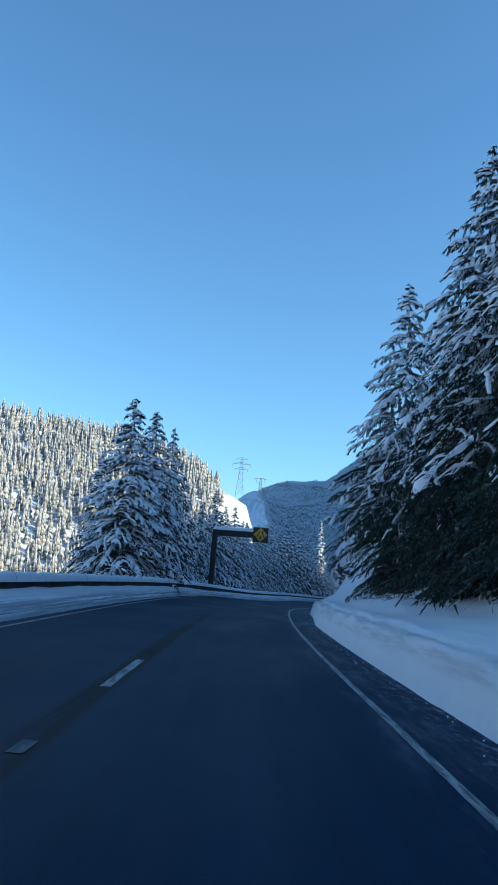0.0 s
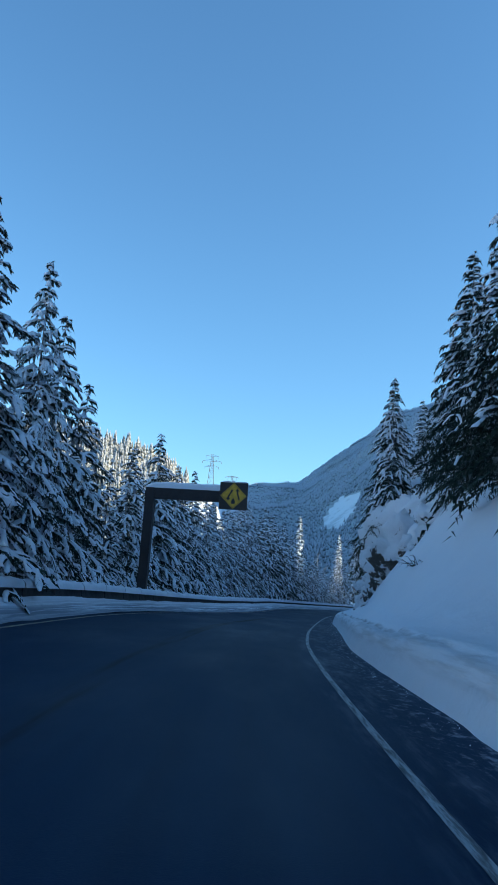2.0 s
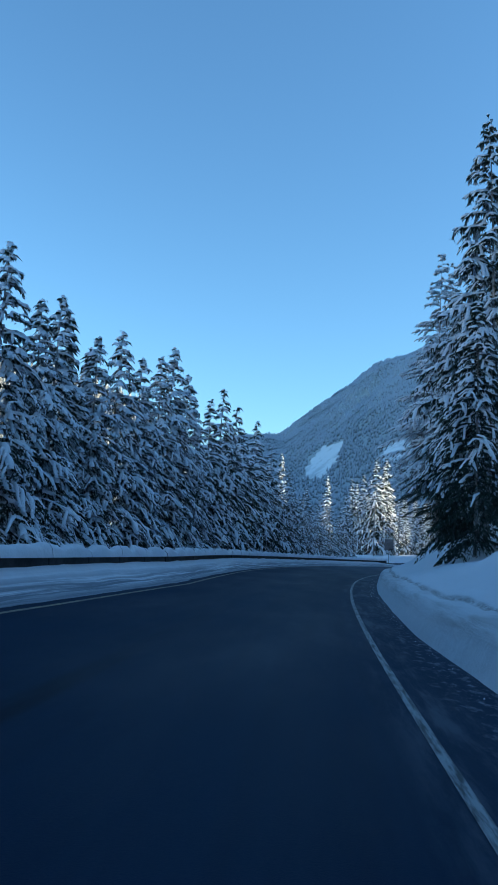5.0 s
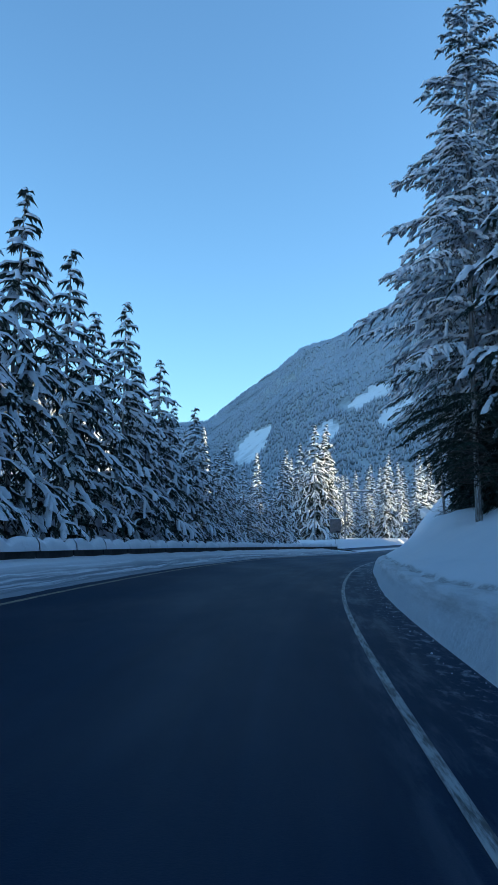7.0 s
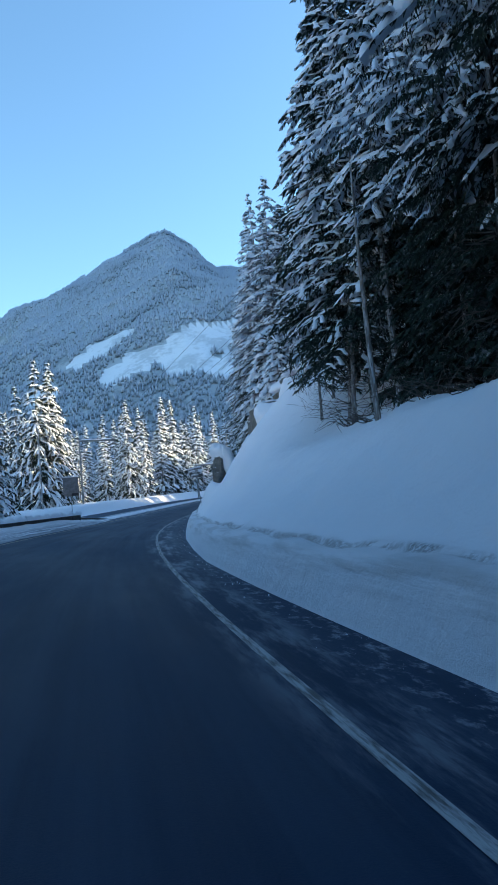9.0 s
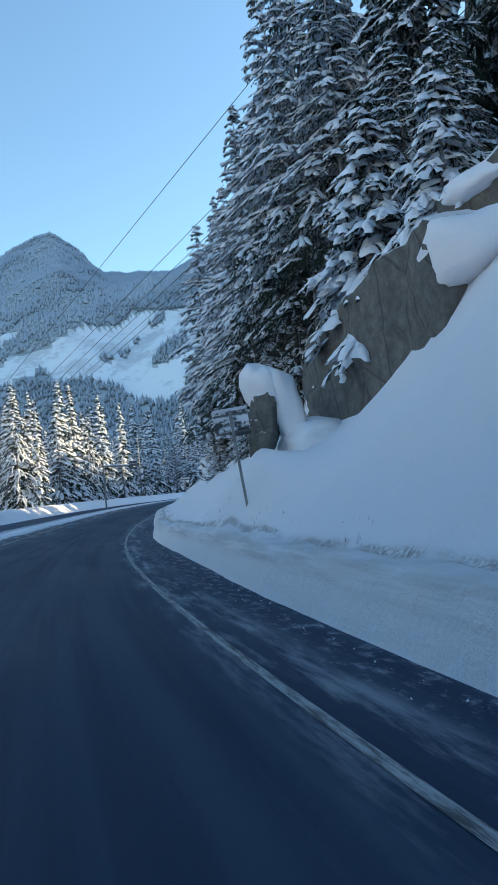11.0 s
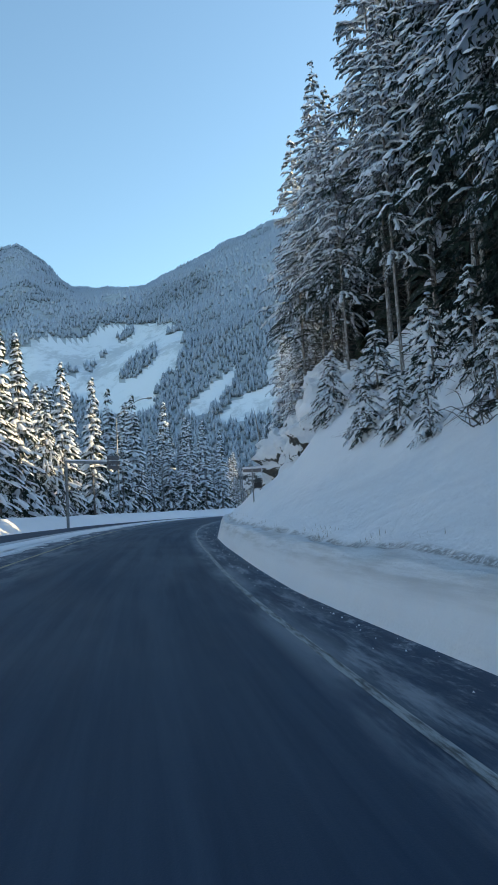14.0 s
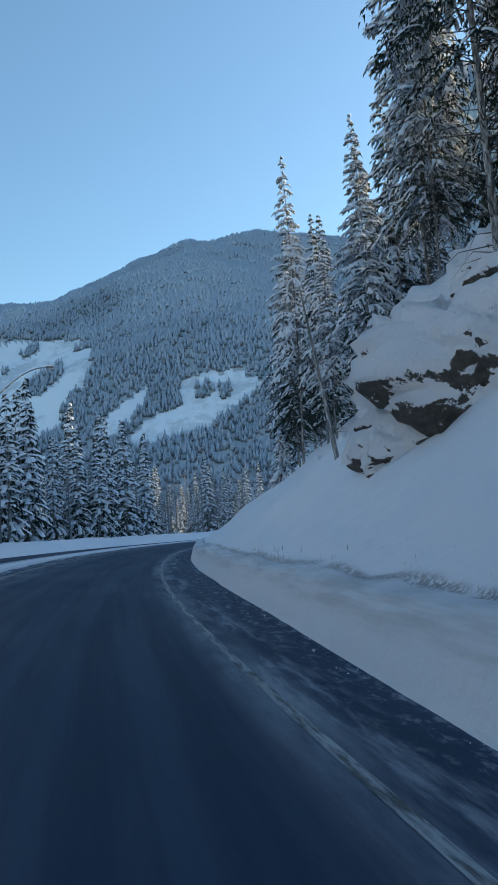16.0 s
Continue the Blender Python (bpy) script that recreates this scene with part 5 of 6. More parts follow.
RK = "snow-plastered rock outcrop with dark bare ledges beside the road"
outcrop(84, 5.3, 0.8, [(0, 0, 3.0, 2.6, 4.2, 3.6, 0.1), (1.5, 1.2, 5.8, 2.2, 3.2, 3.0, 0.4), (-5.0, 0.4, 2.6, 2.4, 3.2, 3.0, -0.2), (-3.0, 1.6, 5.0, 2.2, 2.8, 2.6, 0.7),
                       (6.0, 0.6, 2.0, 2.4, 3.2, 2.8, 0.3), (9.5, -0.2, 1.0, 2.0, 2.6, 1.9, -0.3), (-2.0, -1.3, 1.2, 1.3, 1.8, 1.5, 0.5), (3.0, -1.2, 1.4, 1.2, 1.7, 1.9, 0.9), (5.5, 2.4, 5.0, 2.2, 3.0, 2.6, 0.2), (-8.5, 1.0, 3.2, 2.2, 2.8, 2.6, 0.6), (-11.5, 1.6, 4.0, 2.2, 2.8, 2.6, 0.1), (-9.5, 2.6, 5.6, 2.0, 2.6, 2.2, 0.8)], 3, M_ROCK, RK, grow=1.08)
outcrop(95.5, 5.2, 1.2, [(0, 0, 0.6, 1.7, 2.4, 1.6, 0.3), (2.6, 0.4, 0.4, 1.3, 1.6, 1.2, 0.8)], 8, M_ROCK, RK)
cliff(192.6, 6.1, 3.3, "bare grey rock face with dark water stains above the snow")
rock_pillar(196.0, 3.75, 2.3, "narrow frost-speckled rock pillar under a thick cap of snow")
outcrop(271, 7.0, 3.4, [(0, 0, 1.6, 2.4, 3.4, 2.4, 0.1), (4.0, 0.3, 1.6, 2.2, 3.0, 2.4, -0.3), (2.0, 1.8, 4.0, 2.2, 3.2, 2.2, 0.5), (-4.0, 0.6, 1.4, 2.2, 2.8, 2.2, 0.3), (-1.5, 2.0, 3.8, 2.0, 2.8, 2.0, 0.9),
                         (6.8, 0.6, 0.8, 1.6, 2.0, 1.9, 0.2), (1.5, -1.6, 0.4, 1.1, 1.5, 1.1, 0.6), (5.2, -1.2, 0.2, 1.2, 1.5, 1.3, 0.1), (-7.5, 1.2, 1.2, 2.0, 2.4, 2.0, 0.4), (-5.0, 2.6, 3.6, 2.0, 2.6, 2.0, 0.1)], 31, M_ROCK, RK, grow=1.08)
outcrop(262.5, 6.7, 3.2, [(0, 0, 2.2, 2.0, 2.6, 2.6, 0.3), (-2.8, 0.4, 2.0, 1.9, 2.4, 2.4, -0.2), (1.0, 1.5, 4.4, 2.0, 2.6, 2.2, 0.6), (-1.8, 1.8, 4.6, 1.9, 2.4, 2.2, 0.1), (2.6, -0.4, 1.0, 1.2, 1.5, 1.6, 0.9), (-4.6, 1.0, 3.0, 1.8, 2.0, 2.2, 0.5)], 52, M_ROCK, RK)
outcrop(285, 7.6, 3.6, [(0, 0, 0.8, 1.8, 2.4, 1.6, 0.4), (2.6, 0.6, 0.6, 1.4, 1.8, 1.4, 0.1)], 46, M_ROCK, RK)


# ---- concrete barrier with its snow cap ----
def box(bm, x0, x1, y0, y1, z0, z1, bev=0.0):
    vs = [bm.verts.new(c) for c in ((x0, y0, z0), (x1, y0, z0), (x1, y1, z0), (x0, y1, z0), (x0, y0, z1), (x1, y0, z1), (x1, y1, z1), (x0, y1, z1))]
    fs = [bm.faces.new([vs[i] for i in f]) for f in ((3, 2, 1, 0), (4, 5, 6, 7), (0, 1, 5, 4), (1, 2, 6, 5), (2, 3, 7, 6), (3, 0, 4, 7))]
    if bev:
        bmesh.ops.bevel(bm, geom=list({e for f in fs for e in f.edges}), offset=bev, segments=2, affect="EDGES")


def tube(bm, a, b, r0, r1, n=10):
    a, b = Vector(a), Vector(b)
    ax = (b - a).normalized()
    u = ax.orthogonal().normalized()
    w = ax.cross(u)
    rings = [[bm.verts.new(c + (u * math.cos(6.28318 * j / n) + w * math.sin(6.28318 * j / n)) * r) for j in range(n)] for c, r in ((a, r0), (b, r1))]
    for j in range(n):
        bm.faces.new((rings[0][j], rings[0][(j + 1) % n], rings[1][(j + 1) % n], rings[1][j]))
    bm.faces.new(rings[1])
    bm.faces.new(rings[0][::-1])


def prism(bm, outline, z0, z1):
    """An outline in x and z, drawn out along y."""
    a = [bm.verts.new((x, z0, z)) for x, z in outline]
    b = [bm.verts.new((x, z1, z)) for x, z in outline]
    n = len(outline)
    bm.faces.new(a[::-1])
    bm.faces.new(b)
    for i in range(n):
        bm.faces.new((a[i], a[(i + 1) % n], b[(i + 1) % n], b[i]))


PIECE = 3.0
s = -34.0
while s < 206:
    mid = s + PIECE / 2
    db = float(barrier_d(mid))
    x, y = xy(mid, db)
    x0, y0 = xy(s, float(barrier_d(s)))
    x1, y1 = xy(s + PIECE, float(barrier_d(s + PIECE)))
    z0, z1 = float(road_z(s, float(barrier_d(s)))), float(road_z(s + PIECE, float(barrier_d(s + PIECE))))
    root = empty("concrete_barrier", Matrix.LocRotScale((float(x), float(y), (z0 + z1) / 2), Euler((math.atan2(z1 - z0, PIECE), 0, math.atan2(-(x1 - x0), y1 - y0))), None))
    bm = bmesh.new()
    prism(bm, [(-0.23, -0.1), (0.23, -0.1), (0.23, 0.12), (0.13, 0.30), (0.09, 0.80), (-0.09, 0.80), (-0.13, 0.30), (-0.23, 0.12)], -PIECE / 2 + 0.01, PIECE / 2 - 0.01)
    part("body", bm, M_CONCRETE, root)
    bm = bmesh.new()
    nn, mm = 16, 5
    grid = []
    for i in range(nn + 1):
        yy = -PIECE / 2 + PIECE * i / nn
        st = s + PIECE * i / nn
        lump = abs(math.sin(st * 1.45 + 1.2 * noise.noise(Vector((st * 0.6, 2, 0))))) ** 0.6 if st > 100 else 0.6 + 0.5 * noise.noise(Vector((st * 0.9, 5, 0)))
        h = 0.16 + 0.22 * lump + 0.08 * noise.noise(Vector((st * 2.1, 0, 1)))
        row = []
        for j in range(mm + 1):
            a = math.pi * j / mm
            row.append(bm.verts.new((0.2 * math.cos(a) - (0.22 if j == mm else 0.0), yy, 0.79 + h * math.sin(a) - (0.06 if j == mm else 0.0))))
        grid.append(row)
    for i in range(nn):
        for j in range(mm):
            bm.faces.new((grid[i][j], grid[i + 1][j], grid[i + 1][j + 1], grid[i][j + 1]))
    part("snow_cap", bm, M_SNOW, root, "rounded lumps of snow", True)
    tagged(root, "grey concrete road barrier half buried and capped with snow", "barrier", "road barriers")
    s += PIECE


# ---- overhead signs on cantilever masts ----
def arrow_outline(x0, z0, x1, z1, half=0.065):
    """A curved road-sign arrow from tail (x0, z0) to tip (x1, z1)."""
    up = 1 if z1 > z0 else -1
    neck = z1 - up * 0.2
    left, right = [], []
    for k in range(9):
        u = k / 8
        x, z = x0 + (x1 - x0) * (3 * u * u - 2 * u ** 3), z0 + (neck - z0) * u
        left.append((x - half, z))
        right.append((x + half, z))
    return right + [(x1 + 0.19, neck), (x1, z1), (x1 - 0.19, neck)] + left[::-1]


BULLET = [(-0.13, -0.62), (0.13, -0.62), (0.14, -0.45), (0.1, -0.28), (0.04, -0.2), (-0.04, -0.2), (-0.1, -0.28), (-0.14, -0.45)]


def cantilever(x, y, z, heading, height, reach, panel_w, panel_h, face, label, steel, thick=0.36):
    """A mast with a box arm to the right of its heading and a sign at the end; drivers come from behind (-y)."""
    root = empty("cantilever_sign", Matrix.LocRotScale((float(x), float(y), z), Euler((0, 0, heading)), None))
    bm = bmesh.new()
    box(bm, -thick / 2, thick / 2, -thick / 2, thick / 2, -0.8, height, 0.02)
    box(bm, -thick * 0.8, thick * 0.8, -thick * 0.8, thick * 0.8, -0.8, 0.1, 0.01)
    part("mast", bm, steel, root)
    bm = bmesh.new()
    box(bm, thick / 2 - 0.02, reach, -thick * 0.42, thick * 0.42, height - thick * 1.25, height - 0.02, 0.02)
    part("arm", bm, steel, root)
    bm = bmesh.new()
    n = 24
    rows = []
    for i in range(n + 1):
        xx = -thick / 2 + (reach + thick / 2) * i / n
        h = thick * (0.72 + 0.14 * noise.noise(Vector((xx * 1.3, x, 0)))) * min(1.0, 0.35 + 2.0 * min(i, n - i + 4) / n * 3)
        rows.append([bm.verts.new((xx, yy * thick, height - 0.03 + h * k)) for yy, k in ((-0.47, 0.0), (-0.45, 0.7), (-0.2, 1.0), (0.2, 1.0), (0.45, 0.7), (0.47, 0.0))])
    for i in range(n):
        for j in range(5):
            bm.faces.new((rows[i][j], rows[i + 1][j], rows[i + 1][j + 1], rows[i][j + 1]))
    bm.faces.new(rows[0])
    part("snow_cap", bm, M_SNOW, root, "thick cap of snow", True)
    zc = height - thick * 0.55
    if face:
        bm = bmesh.new()
        box(bm, reach, reach + panel_w, -0.28, -0.12, zc - panel_h / 2, zc + panel_h / 2, 0.015)
        panel = part("panel", bm, M_BLACK, root, "black square panel")
        r = panel_w * 0.47
        bm = bmesh.new()
        prism(bm, [(r, 0), (0, r), (-r, 0), (0, -r)][::-1], -0.30, -0.284)
        dia = part("diamond", bm, M_SIGN, panel, "yellow warning diamond")
        dia.location = (reach + panel_w / 2, 0, zc)
        for k in range(4):
            bm = bmesh.new()
            c0, c1 = [(math.cos(math.pi / 2 * (k + q)) * 0.93, math.sin(math.pi / 2 * (k + q)) * 0.93) for q in (0, 1)]
            prism(bm, [(c0[0] * r, c0[1] * r), (c1[0] * r, c1[1] * r), (c1[0] * r * 0.965, c1[1] * r * 0.965), (c0[0] * r * 0.965, c0[1] * r * 0.965)], -0.306, -0.298)
            part("border", bm, M_BLACK, panel).location = (reach + panel_w / 2, 0, zc)
        for name, outline in (("arrow_down", arrow_outline(-0.13, 0.45, -0.39, -0.37)), ("arrow_up", arrow_outline(0.44, -0.32, 0.28, 0.55)), ("median_mark", BULLET)):
            bm = bmesh.new()
            prism(bm, [(a * r, b * r) for a, b in outline][::-1], -0.306, -0.298)
            part(name, bm, M_BLACK, panel).location = (reach + panel_w / 2, 0, zc)
        bm = bmesh.new()
        for x0_, x1_, hh in ((0.12, 0.55, 0.05), (0.6, 0.72, 0.09), (0.8, panel_w - 0.06, 0.04)):
            box(bm, reach + x0_, reach + x1_, -0.29, -0.10, zc + panel_h / 2 - 0.03, zc + panel_h / 2 + hh, 0.012)
        part("snow_dusting", bm, M_SNOW, panel, "thin line of snow")
    else:
        for k in range(3):
            bm = bmesh.new()
            box(bm, reach - panel_w, reach, -0.16, -0.08, zc - panel_h / 2 + k * panel_h / 3 + 0.05, zc - panel_h / 2 + (k + 1) * panel_h / 3 - 0.05, 0.01)
            part("slat", bm, M_BOARD, root)
        bm = bmesh.new()
        box(bm, reach - panel_w * 0.9, reach - panel_w * 0.82, -0.08, 0.02, zc - panel_h / 2, zc + panel_h / 2)
        box(bm, reach - panel_w * 0.18, reach - panel_w * 0.1, -0.08, 0.02, zc - panel_h / 2, zc + panel_h / 2)
        part("bracket", bm, steel, root)
    tagged(root, label, "road sign")
    return root


px, py = xy(73.2, -8.6)
cantilever(px, py, 0.6, radians(-9.0), 6.24, 3.67, 1.44, 1.40, True, "dark steel mast arm capped with snow carrying a yellow diamond sign", M_STEEL, 0.46)
cantilever(88.3, 284.2, 1.6, radians(8.0), 6.8, 6.7, 1.6, 1.5, False, "pale steel cantilever mast with a small slatted sign by the berm", M_GALV, 0.22)
cantilever(50.8, 241.2, 1.0, radians(-4.0), 9.3, 4.8, 0.6, 0.5, False, "pale steel cantilever mast beside the far carriageway", M_GALV, 0.2)


def lamp_post(x, y, z, height, ang, reach):
    root = empty("street_lamp", Matrix.LocRotScale((x, y, z), Euler((0, 0, ang)), None))
    bm = bmesh.new()
    tube(bm, (0, 0, -0.6), (0, 0, height * 0.86), 0.12, 0.07)
    part("pole", bm, M_GALV, root, "", True)
    bm = bmesh.new()
    prev = Vector((0, 0, height * 0.85))
    for k in range(1, 7):
        u = k / 6
        q = Vector((reach * u, 0, height * (0.85 + 0.15 * math.sin(u * 1.57))))
        tube(bm, prev, q, 0.06, 0.055, 8)
        prev = q
    part("arm", bm, M_GALV, root, "", True)
    bm = bmesh.new()
    box(bm, reach - 0.05, reach + 0.75, -0.16, 0.16, height - 0.10, height + 0.08, 0.06)
    head = part("lamp_head", bm, M_GALV, root)
    bm = bmesh.new()
    box(bm, reach + 0.15, reach + 0.65, -0.12, 0.12, height - 0.15, height - 0.095, 0.02)
    part("lens", bm, M_LENS, head)
    bm = bmesh.new()
    box(bm, reach, reach + 0.7, -0.13, 0.13, height + 0.075, height + 0.16, 0.04)
    part("snow_cap", bm, M_SNOW, root)
    tagged(root, "galvanised street lamp with a curved arm and snowy head", "street lamp", "street lamps")


lamp_post(105.9, 303.1, 1.4, 17.2, radians(-32), 4.2)
lamp_post(46.0, 243.0, 0.5, 13.5, radians(25), 4.5)


def roadside_board(name, x, y, z, heading, w, h, post_h, label, dark_corner, face=None):
    root = empty(name, Matrix.LocRotScale((x, y, z), Euler((0, 0, heading)), None))
    bm = bmesh.new()
    near, back = (-0.03, 0.03) if face else (-0.178, -0.118)
    box(bm, -0.032, 0.032, near, back, -0.8, post_h, 0.006)
    part("post", bm, M_GALV, root)
    bm = bmesh.new()
    box(bm, -w / 2, w / 2, -0.10, -0.06, post_h - h, post_h, 0.01)
    board = part("board", bm, face or M_FROST, root, "board plastered with wind-blown snow" if not face else "")
    bm = bmesh.new()
    box(bm, -w / 2 + 0.03, w / 2 - 0.03, -0.112, -0.104, post_h - 0.16, post_h - 0.03)
    part("bar", bm, M_BOARD, board)
    if dark_corner:
        bm = bmesh.new()
        box(bm, 0.05, w / 2 - 0.05, -0.116, -0.104, post_h - h + 0.05, post_h - h + 0.32)
        part("bar", bm, M_BLACK, board)
    bm = bmesh.new()
    box(bm, -w / 2 - 0.02, w / 2 + 0.02, -0.16, 0.0, post_h - 0.01, post_h + 0.09, 0.04)
    part("snow_cap", bm, M_SNOW, root)
    tagged(root, label, "road sign", "boards on the bank")
    return root


def leaning_sign(x, y, z, heading, lean, label):
    """A small board seen from its back, post in front of it, pushed over by the plough."""
    root = empty("road_sign", Matrix.LocRotScale((x, y, z), Euler((0, lean, heading)), None))
    bm = bmesh.new()
    box(bm, -0.03, 0.03, -0.17, -0.115, -1.2, 1.56, 0.006)
    part("post", bm, M_GALV, root)
    bm = bmesh.new()
    box(bm, -0.42, 0.42, -0.10, -0.07, 0.95, 1.56, 0.01)
    board = part("board", bm, M_FROST, root, "board plastered with wind-blown snow")
    for z0 in (1.44, 1.02):
        bm = bmesh.new()
        box(bm, -0.40, 0.40, -0.114, -0.102, z0, z0 + 0.05)
        part("rail", bm, M_BOARD, board)
    bm = bmesh.new()
    box(bm, -0.43, 0.43, -0.16, -0.02, 1.55, 1.62, 0.03)
    part("snow_cap", bm, M_SNOW, root)
    tagged(root, label, "road sign", "boards on the bank")


leaning_sign(40.93, 186.65, 1.86, radians(-30), -0.10, "back of a small leaning road sign plastered with snow")
roadside_board("road_sign", 76.2, 242.6, 2.3, radians(-40), 0.95, 1.0, 1.62, "square road sign caked with snow, dark corner showing", True)
roadside_board("information_board", 45.3, 228.0, 0.6, radians(-10), 1.7, 2.1, 4.4, "tall grey information board on a post by the verge", True, M_BOARD)

# dead lower branches and brush along the forest's edge, past counting
def brush(name, count, s0, s1, d0, d1, seed, label):
    r = random.Random(seed)
    V, F = [], []
    for k in range(count):
        s_, d_ = r.uniform(s0, s1), d0 + (d1 - d0) * r.random()
        if 176 < s_ < 208:
            continue
        x, y = xy(s_, d_)
        p0 = Vector((float(x), float(y), right_z(s_, d_) - 0.1))
        for j in range(r.randint(10, 18)):
            a, el = r.uniform(0, 6.283), r.uniform(0.1, 1.3)
            p, w = p0 + Vector((r.uniform(-0.5, 0.5), r.uniform(-0.5, 0.5), r.uniform(0.0, 1.2))), r.uniform(0.005, 0.012)
            for q in range(3):
                n_ = p + Vector((math.cos(a) * math.cos(el), math.sin(a) * math.cos(el), math.sin(el))) * r.uniform(0.10, 0.28)
                b = len(V)
                V.extend(((p.x + w, p.y, p.z), (p.x - w, p.y + w, p.z), (p.x, p.y - w, p.z + w), (n_.x + w * 0.7, n_.y, n_.z), (n_.x - w * 0.7, n_.y + w * 0.7, n_.z), (n_.x, n_.y - w * 0.7, n_.z + w * 0.7)))
                F.extend(((b, b + 1, b + 4, b + 3), (b + 1, b + 2, b + 5, b + 4), (b + 2, b, b + 3, b + 5)))
                a, el, p, w = a + r.uniform(-0.5, 0.5), el - r.uniform(0.0, 0.3), n_, w * 0.72
    tagged(link(name, V, F, M_DEAD), label, "brush", kind="stuff")


brush("undergrowth", 165, 154, 247, 6.2, 10.5, 4, "tangle of bare dead branches along the forest edge")
brush("undergrowth", 110, 14, 56, 4.8, 9.0, 5, "tangle of bare dead branches under the roadside firs")

def dry_grass(count, seed):
    """Thin dead stems standing out of the ledge above the ploughed face."""
    r = random.Random(seed)
    V, F = [], []
    while len(F) < count * 2:
        s_ = r.uniform(184, 282)
        if noise.noise(Vector((s_ * 0.35, 8.0, 0.0))) < -0.05:
            continue
        d_ = 1.82 + foot_shift(s_) * 0.72 + r.random() ** 2 * 0.35
        x, y = xy(s_, d_)
        z, h, w = right_z(s_, d_) - 0.04, r.uniform(0.03, 0.10) + 0.12 * r.random() ** 5, r.uniform(0.003, 0.008)
        a, tip = r.uniform(0, 6.28), r.uniform(-0.12, 0.12)
        b = len(V)
        ca, sa = math.cos(a) * w, math.sin(a) * w
        V.extend(((x - ca, y - sa, z), (x + ca, y + sa, z), (x + ca * 0.7 + tip * 0.4, y + sa * 0.7, z + h * 0.6), (x - ca * 0.7 + tip * 0.4, y - sa * 0.7, z + h * 0.6), (x + tip, y + tip * 0.5, z + h)))
        F.extend(((b, b + 1, b + 2, b + 3), (b + 3, b + 2, b + 4)))
    tagged(link("dry_grass", [tuple(float(c) for c in v) for v in V], F, M_GRASS), "dry dead grass stems along the ledge of the snow bank", "grass", kind="stuff")


dry_grass(800, 6)

# bare snag on the bank
x, y = xy(163, 5.4)
V, F = trunk_mesh(random.Random(3), 7.5, 0.07)
snag = link("dead_trunk", V, F, M_BARK, smooth=True)
snag.matrix_basis = Matrix.LocRotScale((float(x), float(y), right_z(163, 5.4) - 0.2), Euler((0.02, -0.06, 0.3)), None)
tagged(snag, "bare grey dead tree trunk standing on the snow bank", "tree trunk")


lean = link("dead_trunk", *trunk_mesh(random.Random(9), 6.5, 0.08), M_BARK, smooth=True)
lean.matrix_basis = Matrix.LocRotScale((89.6, 255.9, 3.2), Euler((-0.10, -0.09, 0.0)), None)
tagged(lean, "grey dead trunk leaning out from beside the rocks", "tree trunk")


def fallen_branch(points, radius, seed):
    """A pale bare branch with a few broken side twigs, leaning over the rocks; points are station, offset and height."""
    r = random.Random(seed)
    bm = bmesh.new()
    line = []
    for s_, d_, z_ in points:
        x, y = xy(s_, d_)
        line.append(Vector((float(x), float(y), z_)))
    n = len(line)
    for k, (a, b) in enumerate(zip(line, line[1:])):
        tube(bm, a, b, radius * (1 - 0.7 * k / n), radius * (1 - 0.7 * (k + 1) / n), 6)
        for q in range(2):
            c = a.lerp(b, r.random())
            tube(bm, c, c + Vector((r.uniform(-0.5, 0.3), r.uniform(-0.5, 0.3), r.uniform(-0.3, 0.4))), radius * 0.35, 0.006, 4)
    tagged(part("fallen_branch", bm, M_TWIG, None, "", True), "pale bare branch fallen across the snowy rocks", "branch", "fallen branches")


fallen_branch([(258.6, 5.6, 4.2), (260.4, 5.4, 4.9), (262.2, 5.3, 5.8), (264.0, 5.4, 6.8)], 0.075, 1)
fallen_branch([(258.8, 5.4, 4.1), (260.6, 5.2, 4.3), (262.4, 5.2, 4.4), (264.0, 5.5, 4.4)], 0.05, 2)
fallen_branch([(204.5, 7.0, 4.9), (206.0, 6.2, 4.7), (208.0, 5.9, 4.2), (210.0, 6.0, 3.9)], 0.04, 3)
fallen_branch([(206.5, 7.4, 4.8), (208.0, 6.4, 4.1), (210.0, 5.9, 3.6)], 0.035, 4)


# shrubs poking out of the bank
def shrub(seed, size):
    r = random.Random(seed)
    bm = bmesh.new()
    for k in range(26):
        a = r.uniform(0, 6.28)
        p = Vector((r.uniform(-0.4, 0.4), r.uniform(-0.4, 0.4), -0.1)) * size
        for j in range(4):
            q = p + Vector((math.cos(a) * 0.32, math.sin(a) * 0.32, r.uniform(0.02, 0.34) - 0.09 * j)) * size
            tube(bm, p, q, 0.016 - 0.003 * j, 0.013 - 0.003 * j, 3)
            a += r.uniform(-0.5, 0.5)
            p = q
    return part("shrub", bm, M_DEAD, None)


shrubs = [shrub(1, 0.8), shrub(2, 1.1)]
SH = [(s_, d_) for s_, d_ in ((216, 5.6), (218, 6.2), (211, 6.0), (222, 6.4), (226, 5.8), (239, 6.2), (165, 6.0), (161, 6.2), (158, 5.8), (168, 6.4), (46, 4.8), (37, 4.7), (67, 4.4), (233, 5.6))]
for i, (s_, d_) in enumerate(SH):
    x, y = xy(s_, d_)
    m = Matrix.LocRotScale((float(x), float(y), right_z(s_, d_) - 0.05), Euler((0, 0, i * 1.3)), None)
    ob = copy_thing(shrubs[i % 2], m)
    tagged(ob, "leafless brown shrub poking through the snow bank", "shrub", "shrubs on the bank")
for o in shrubs:
    bpy.data.objects.remove(o)


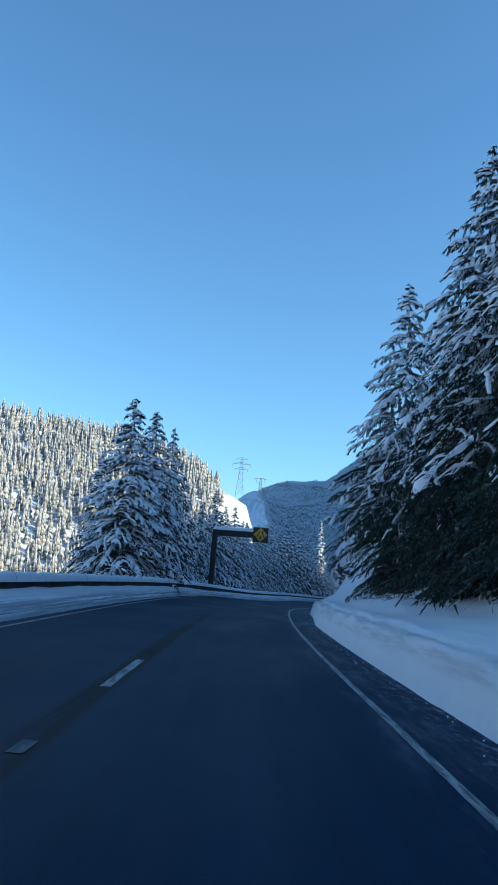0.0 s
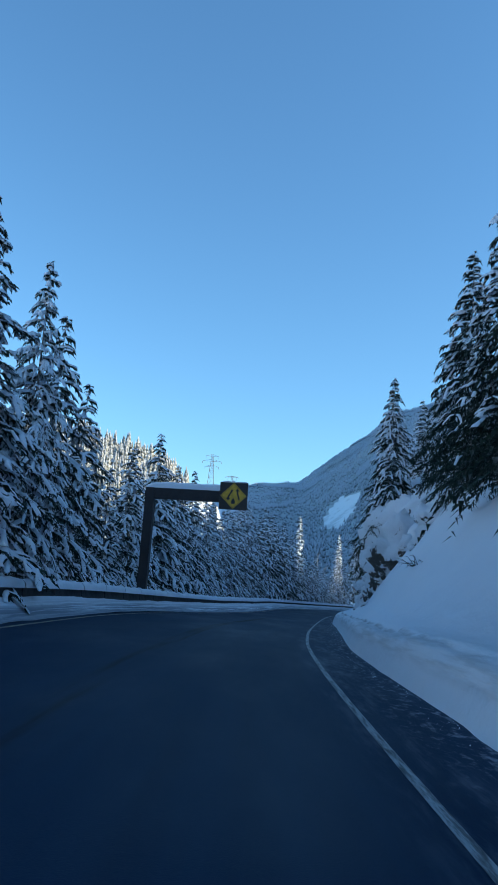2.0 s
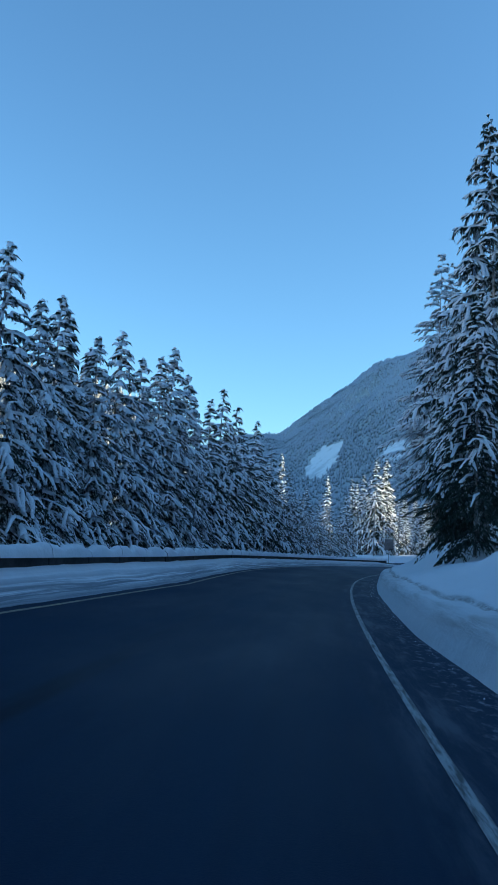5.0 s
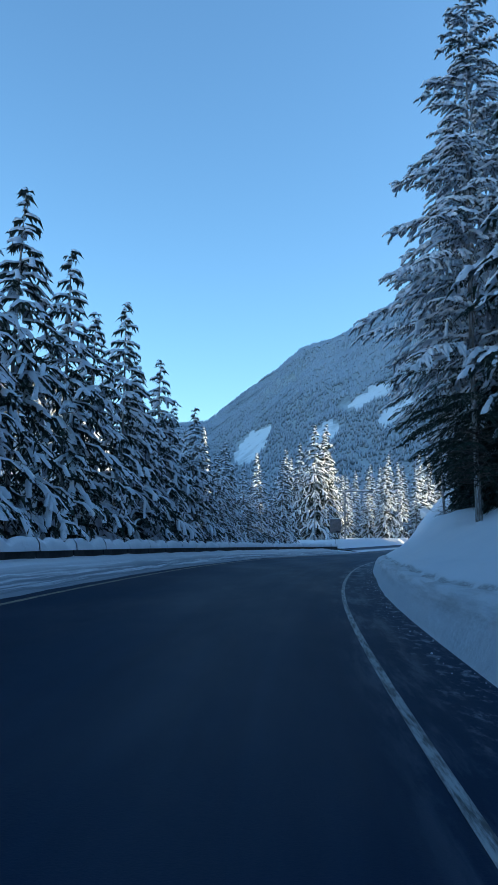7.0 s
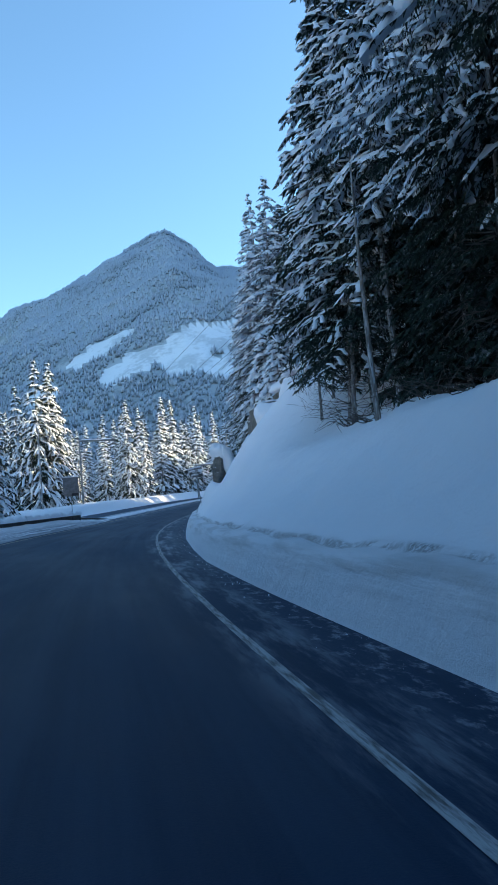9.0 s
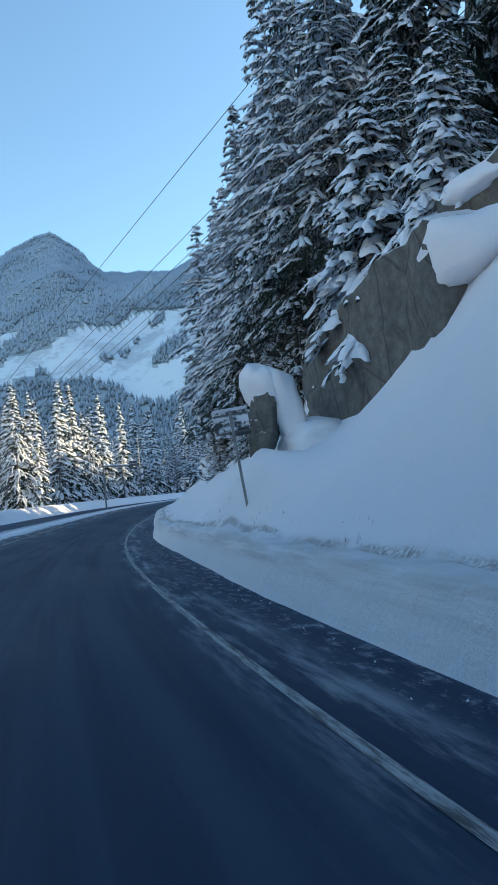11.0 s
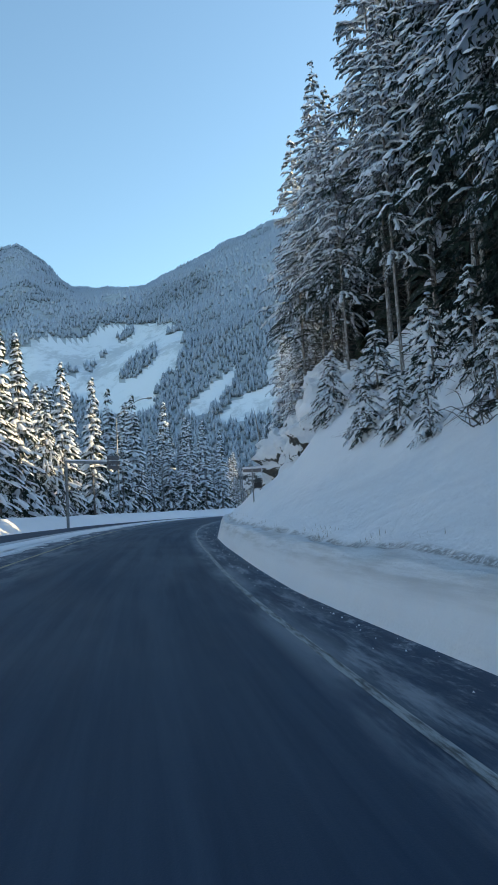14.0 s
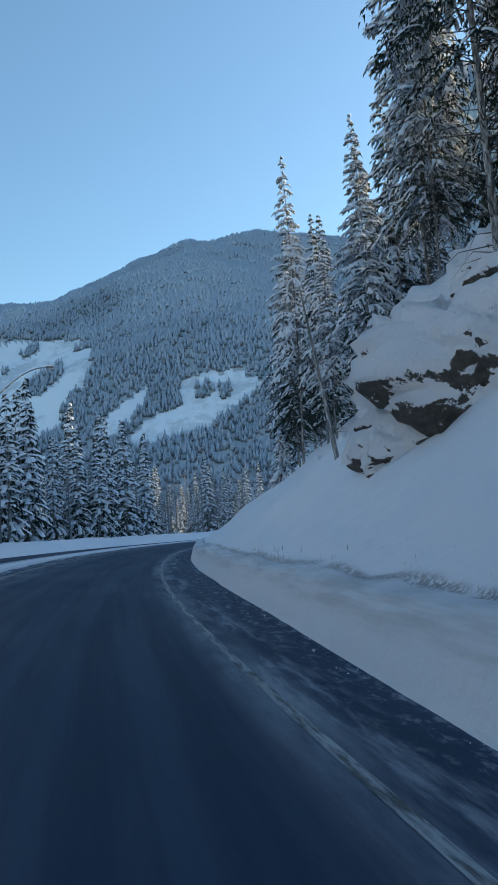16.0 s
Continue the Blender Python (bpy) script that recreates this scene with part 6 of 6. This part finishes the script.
# ---- power line: two lattice towers on the snowy shoulder, wires along the valley ----
def lattice_tower(x, y, z, height, label, ring):
    root = empty("power_tower", Matrix.Translation((x, y, z)))
    w0, w1 = height * 0.11, height * 0.025
    levels = [0, 0.25, 0.45, 0.62, 0.76, 0.88, 1.0]

    def corner(u, i):
        w = w0 + (w1 - w0) * u ** 0.8
        return Vector(((1, 1, -1, -1)[i] * w, (1, -1, -1, 1)[i] * w, height * u))

    for i in range(4):
        bm = bmesh.new()
        for a, b in zip(levels, levels[1:]):
            tube(bm, corner(a, i), corner(b, i), 0.22, 0.2, 4)
        part("leg", bm, M_GALV, root)
    bm = bmesh.new()
    for a, b in zip(levels, levels[1:]):
        for i in range(4):
            tube(bm, corner(a, i), corner(b, (i + 1) % 4), 0.13, 0.13, 3)
            tube(bm, corner(b, i), corner(b, (i + 1) % 4), 0.13, 0.13, 3)
    part("bracing", bm, M_GALV, root)
    for u, ln in ((0.72, 0.17), (0.86, 0.24), (0.99, 0.16)) if not ring else ((0.97, 0.26),):
        bm = bmesh.new()
        for side in (1, -1):
            tube(bm, (0, 0, height * u), (side * height * ln, 0, height * u), 0.2, 0.12, 4)
            tube(bm, (0, 0, height * (u + 0.05)), (side * height * ln, 0, height * u), 0.15, 0.12, 4)
            tube(bm, (side * height * ln, 0, height * u), (side * height * ln, 0, height * (u - 0.06)), 0.18, 0.18, 4)
        part("cross_arm", bm, M_GALV, root)
    if ring:
        bm = bmesh.new()
        for side in (1, -1):
            tube(bm, (0, 0, height * 0.7), (side * height * 0.17, 0, height * 0.85), 0.2, 0.2, 4)
            tube(bm, (side * height * 0.17, 0, height * 0.85), (side * height * 0.15, 0, height * 1.0), 0.2, 0.2, 4)
        tube(bm, (-height * 0.15, 0, height), (height * 0.15, 0, height), 0.18, 0.18, 4)
        part("window_frame", bm, M_GALV, root)
    tagged(root, label, "power tower", "power towers")


lattice_tower(0.0, 690.0, 84.0, 34.0, "tall steel lattice power tower on the snowy ridge", False)
lattice_tower(20.0, 760.0, 88.0, 24.0, "shorter steel lattice power tower with a window-shaped head", True)
for x0, z0 in ((53.4, 10.4), (55.0, 9.3), (54.6, 8.1), (54.3, 7.3), (56.5, 8.2), (58.4, 10.1)):
    a, b = (x0 - 0.16 * 135, 105.0, z0 + 0.08 * 135), (x0 + 0.16 * 95, 335.0, z0 - 0.08 * 95)
    bm = bmesh.new()
    a, b = Vector(a), Vector(b)
    n_, rings = 5, []
    u = (b - a).normalized().orthogonal()
    w = (b - a).normalized().cross(u)
    for k in range(17):
        q = a.lerp(b, k / 16)
        q.z += 0.3 - 1.2 * (k / 16) * (1 - k / 16)
        rings.append([bm.verts.new(q + (u * math.cos(6.28318 * j / n_) + w * math.sin(6.28318 * j / n_)) * 0.009) for j in range(n_)])
    for p, q in zip(rings, rings[1:]):
        for j in range(n_):
            bm.faces.new((p[j], p[(j + 1) % n_], q[(j + 1) % n_], q[j]))
    ob = part("power_line", bm, M_BLACK, None)
    tagged(ob, "thin dark overhead power cable crossing the sky", "power cable", "power cables")


# clods of snow and ice dropped along the foot of the bank, past counting
r = random.Random(12)
V, F = [], []
for k in range(1500):
    s_ = r.uniform(-5, 300)
    d_ = 1.02 + foot_shift(s_) - abs(r.gauss(0, 0.25))
    x, y = xy(s_, d_)
    z, q = float(road_z(s_, d_)), 0.006 + 0.016 * r.random() ** 3
    b = len(V)
    for a in range(5):
        g = a * 1.2566 + r.uniform(-0.3, 0.3)
        V.append((float(x) + math.cos(g) * q * r.uniform(0.7, 1.3), float(y) + math.sin(g) * q * r.uniform(0.7, 1.3), z - 0.01 + q * r.uniform(0.1, 0.5)))
    V.append((float(x) + r.uniform(-0.3, 0.3) * q, float(y) + r.uniform(-0.3, 0.3) * q, z + q * r.uniform(0.9, 1.5)))
    F.extend((b + a, b + (a + 1) % 5, b + 5) for a in range(5))
    F.append((b + 4, b + 3, b + 2, b + 1, b))
tagged(link("snow_clod", V, F, M_SNOW, smooth=True), "small crumbs of ploughed snow along the shoulder", "snow clods", kind="stuff")
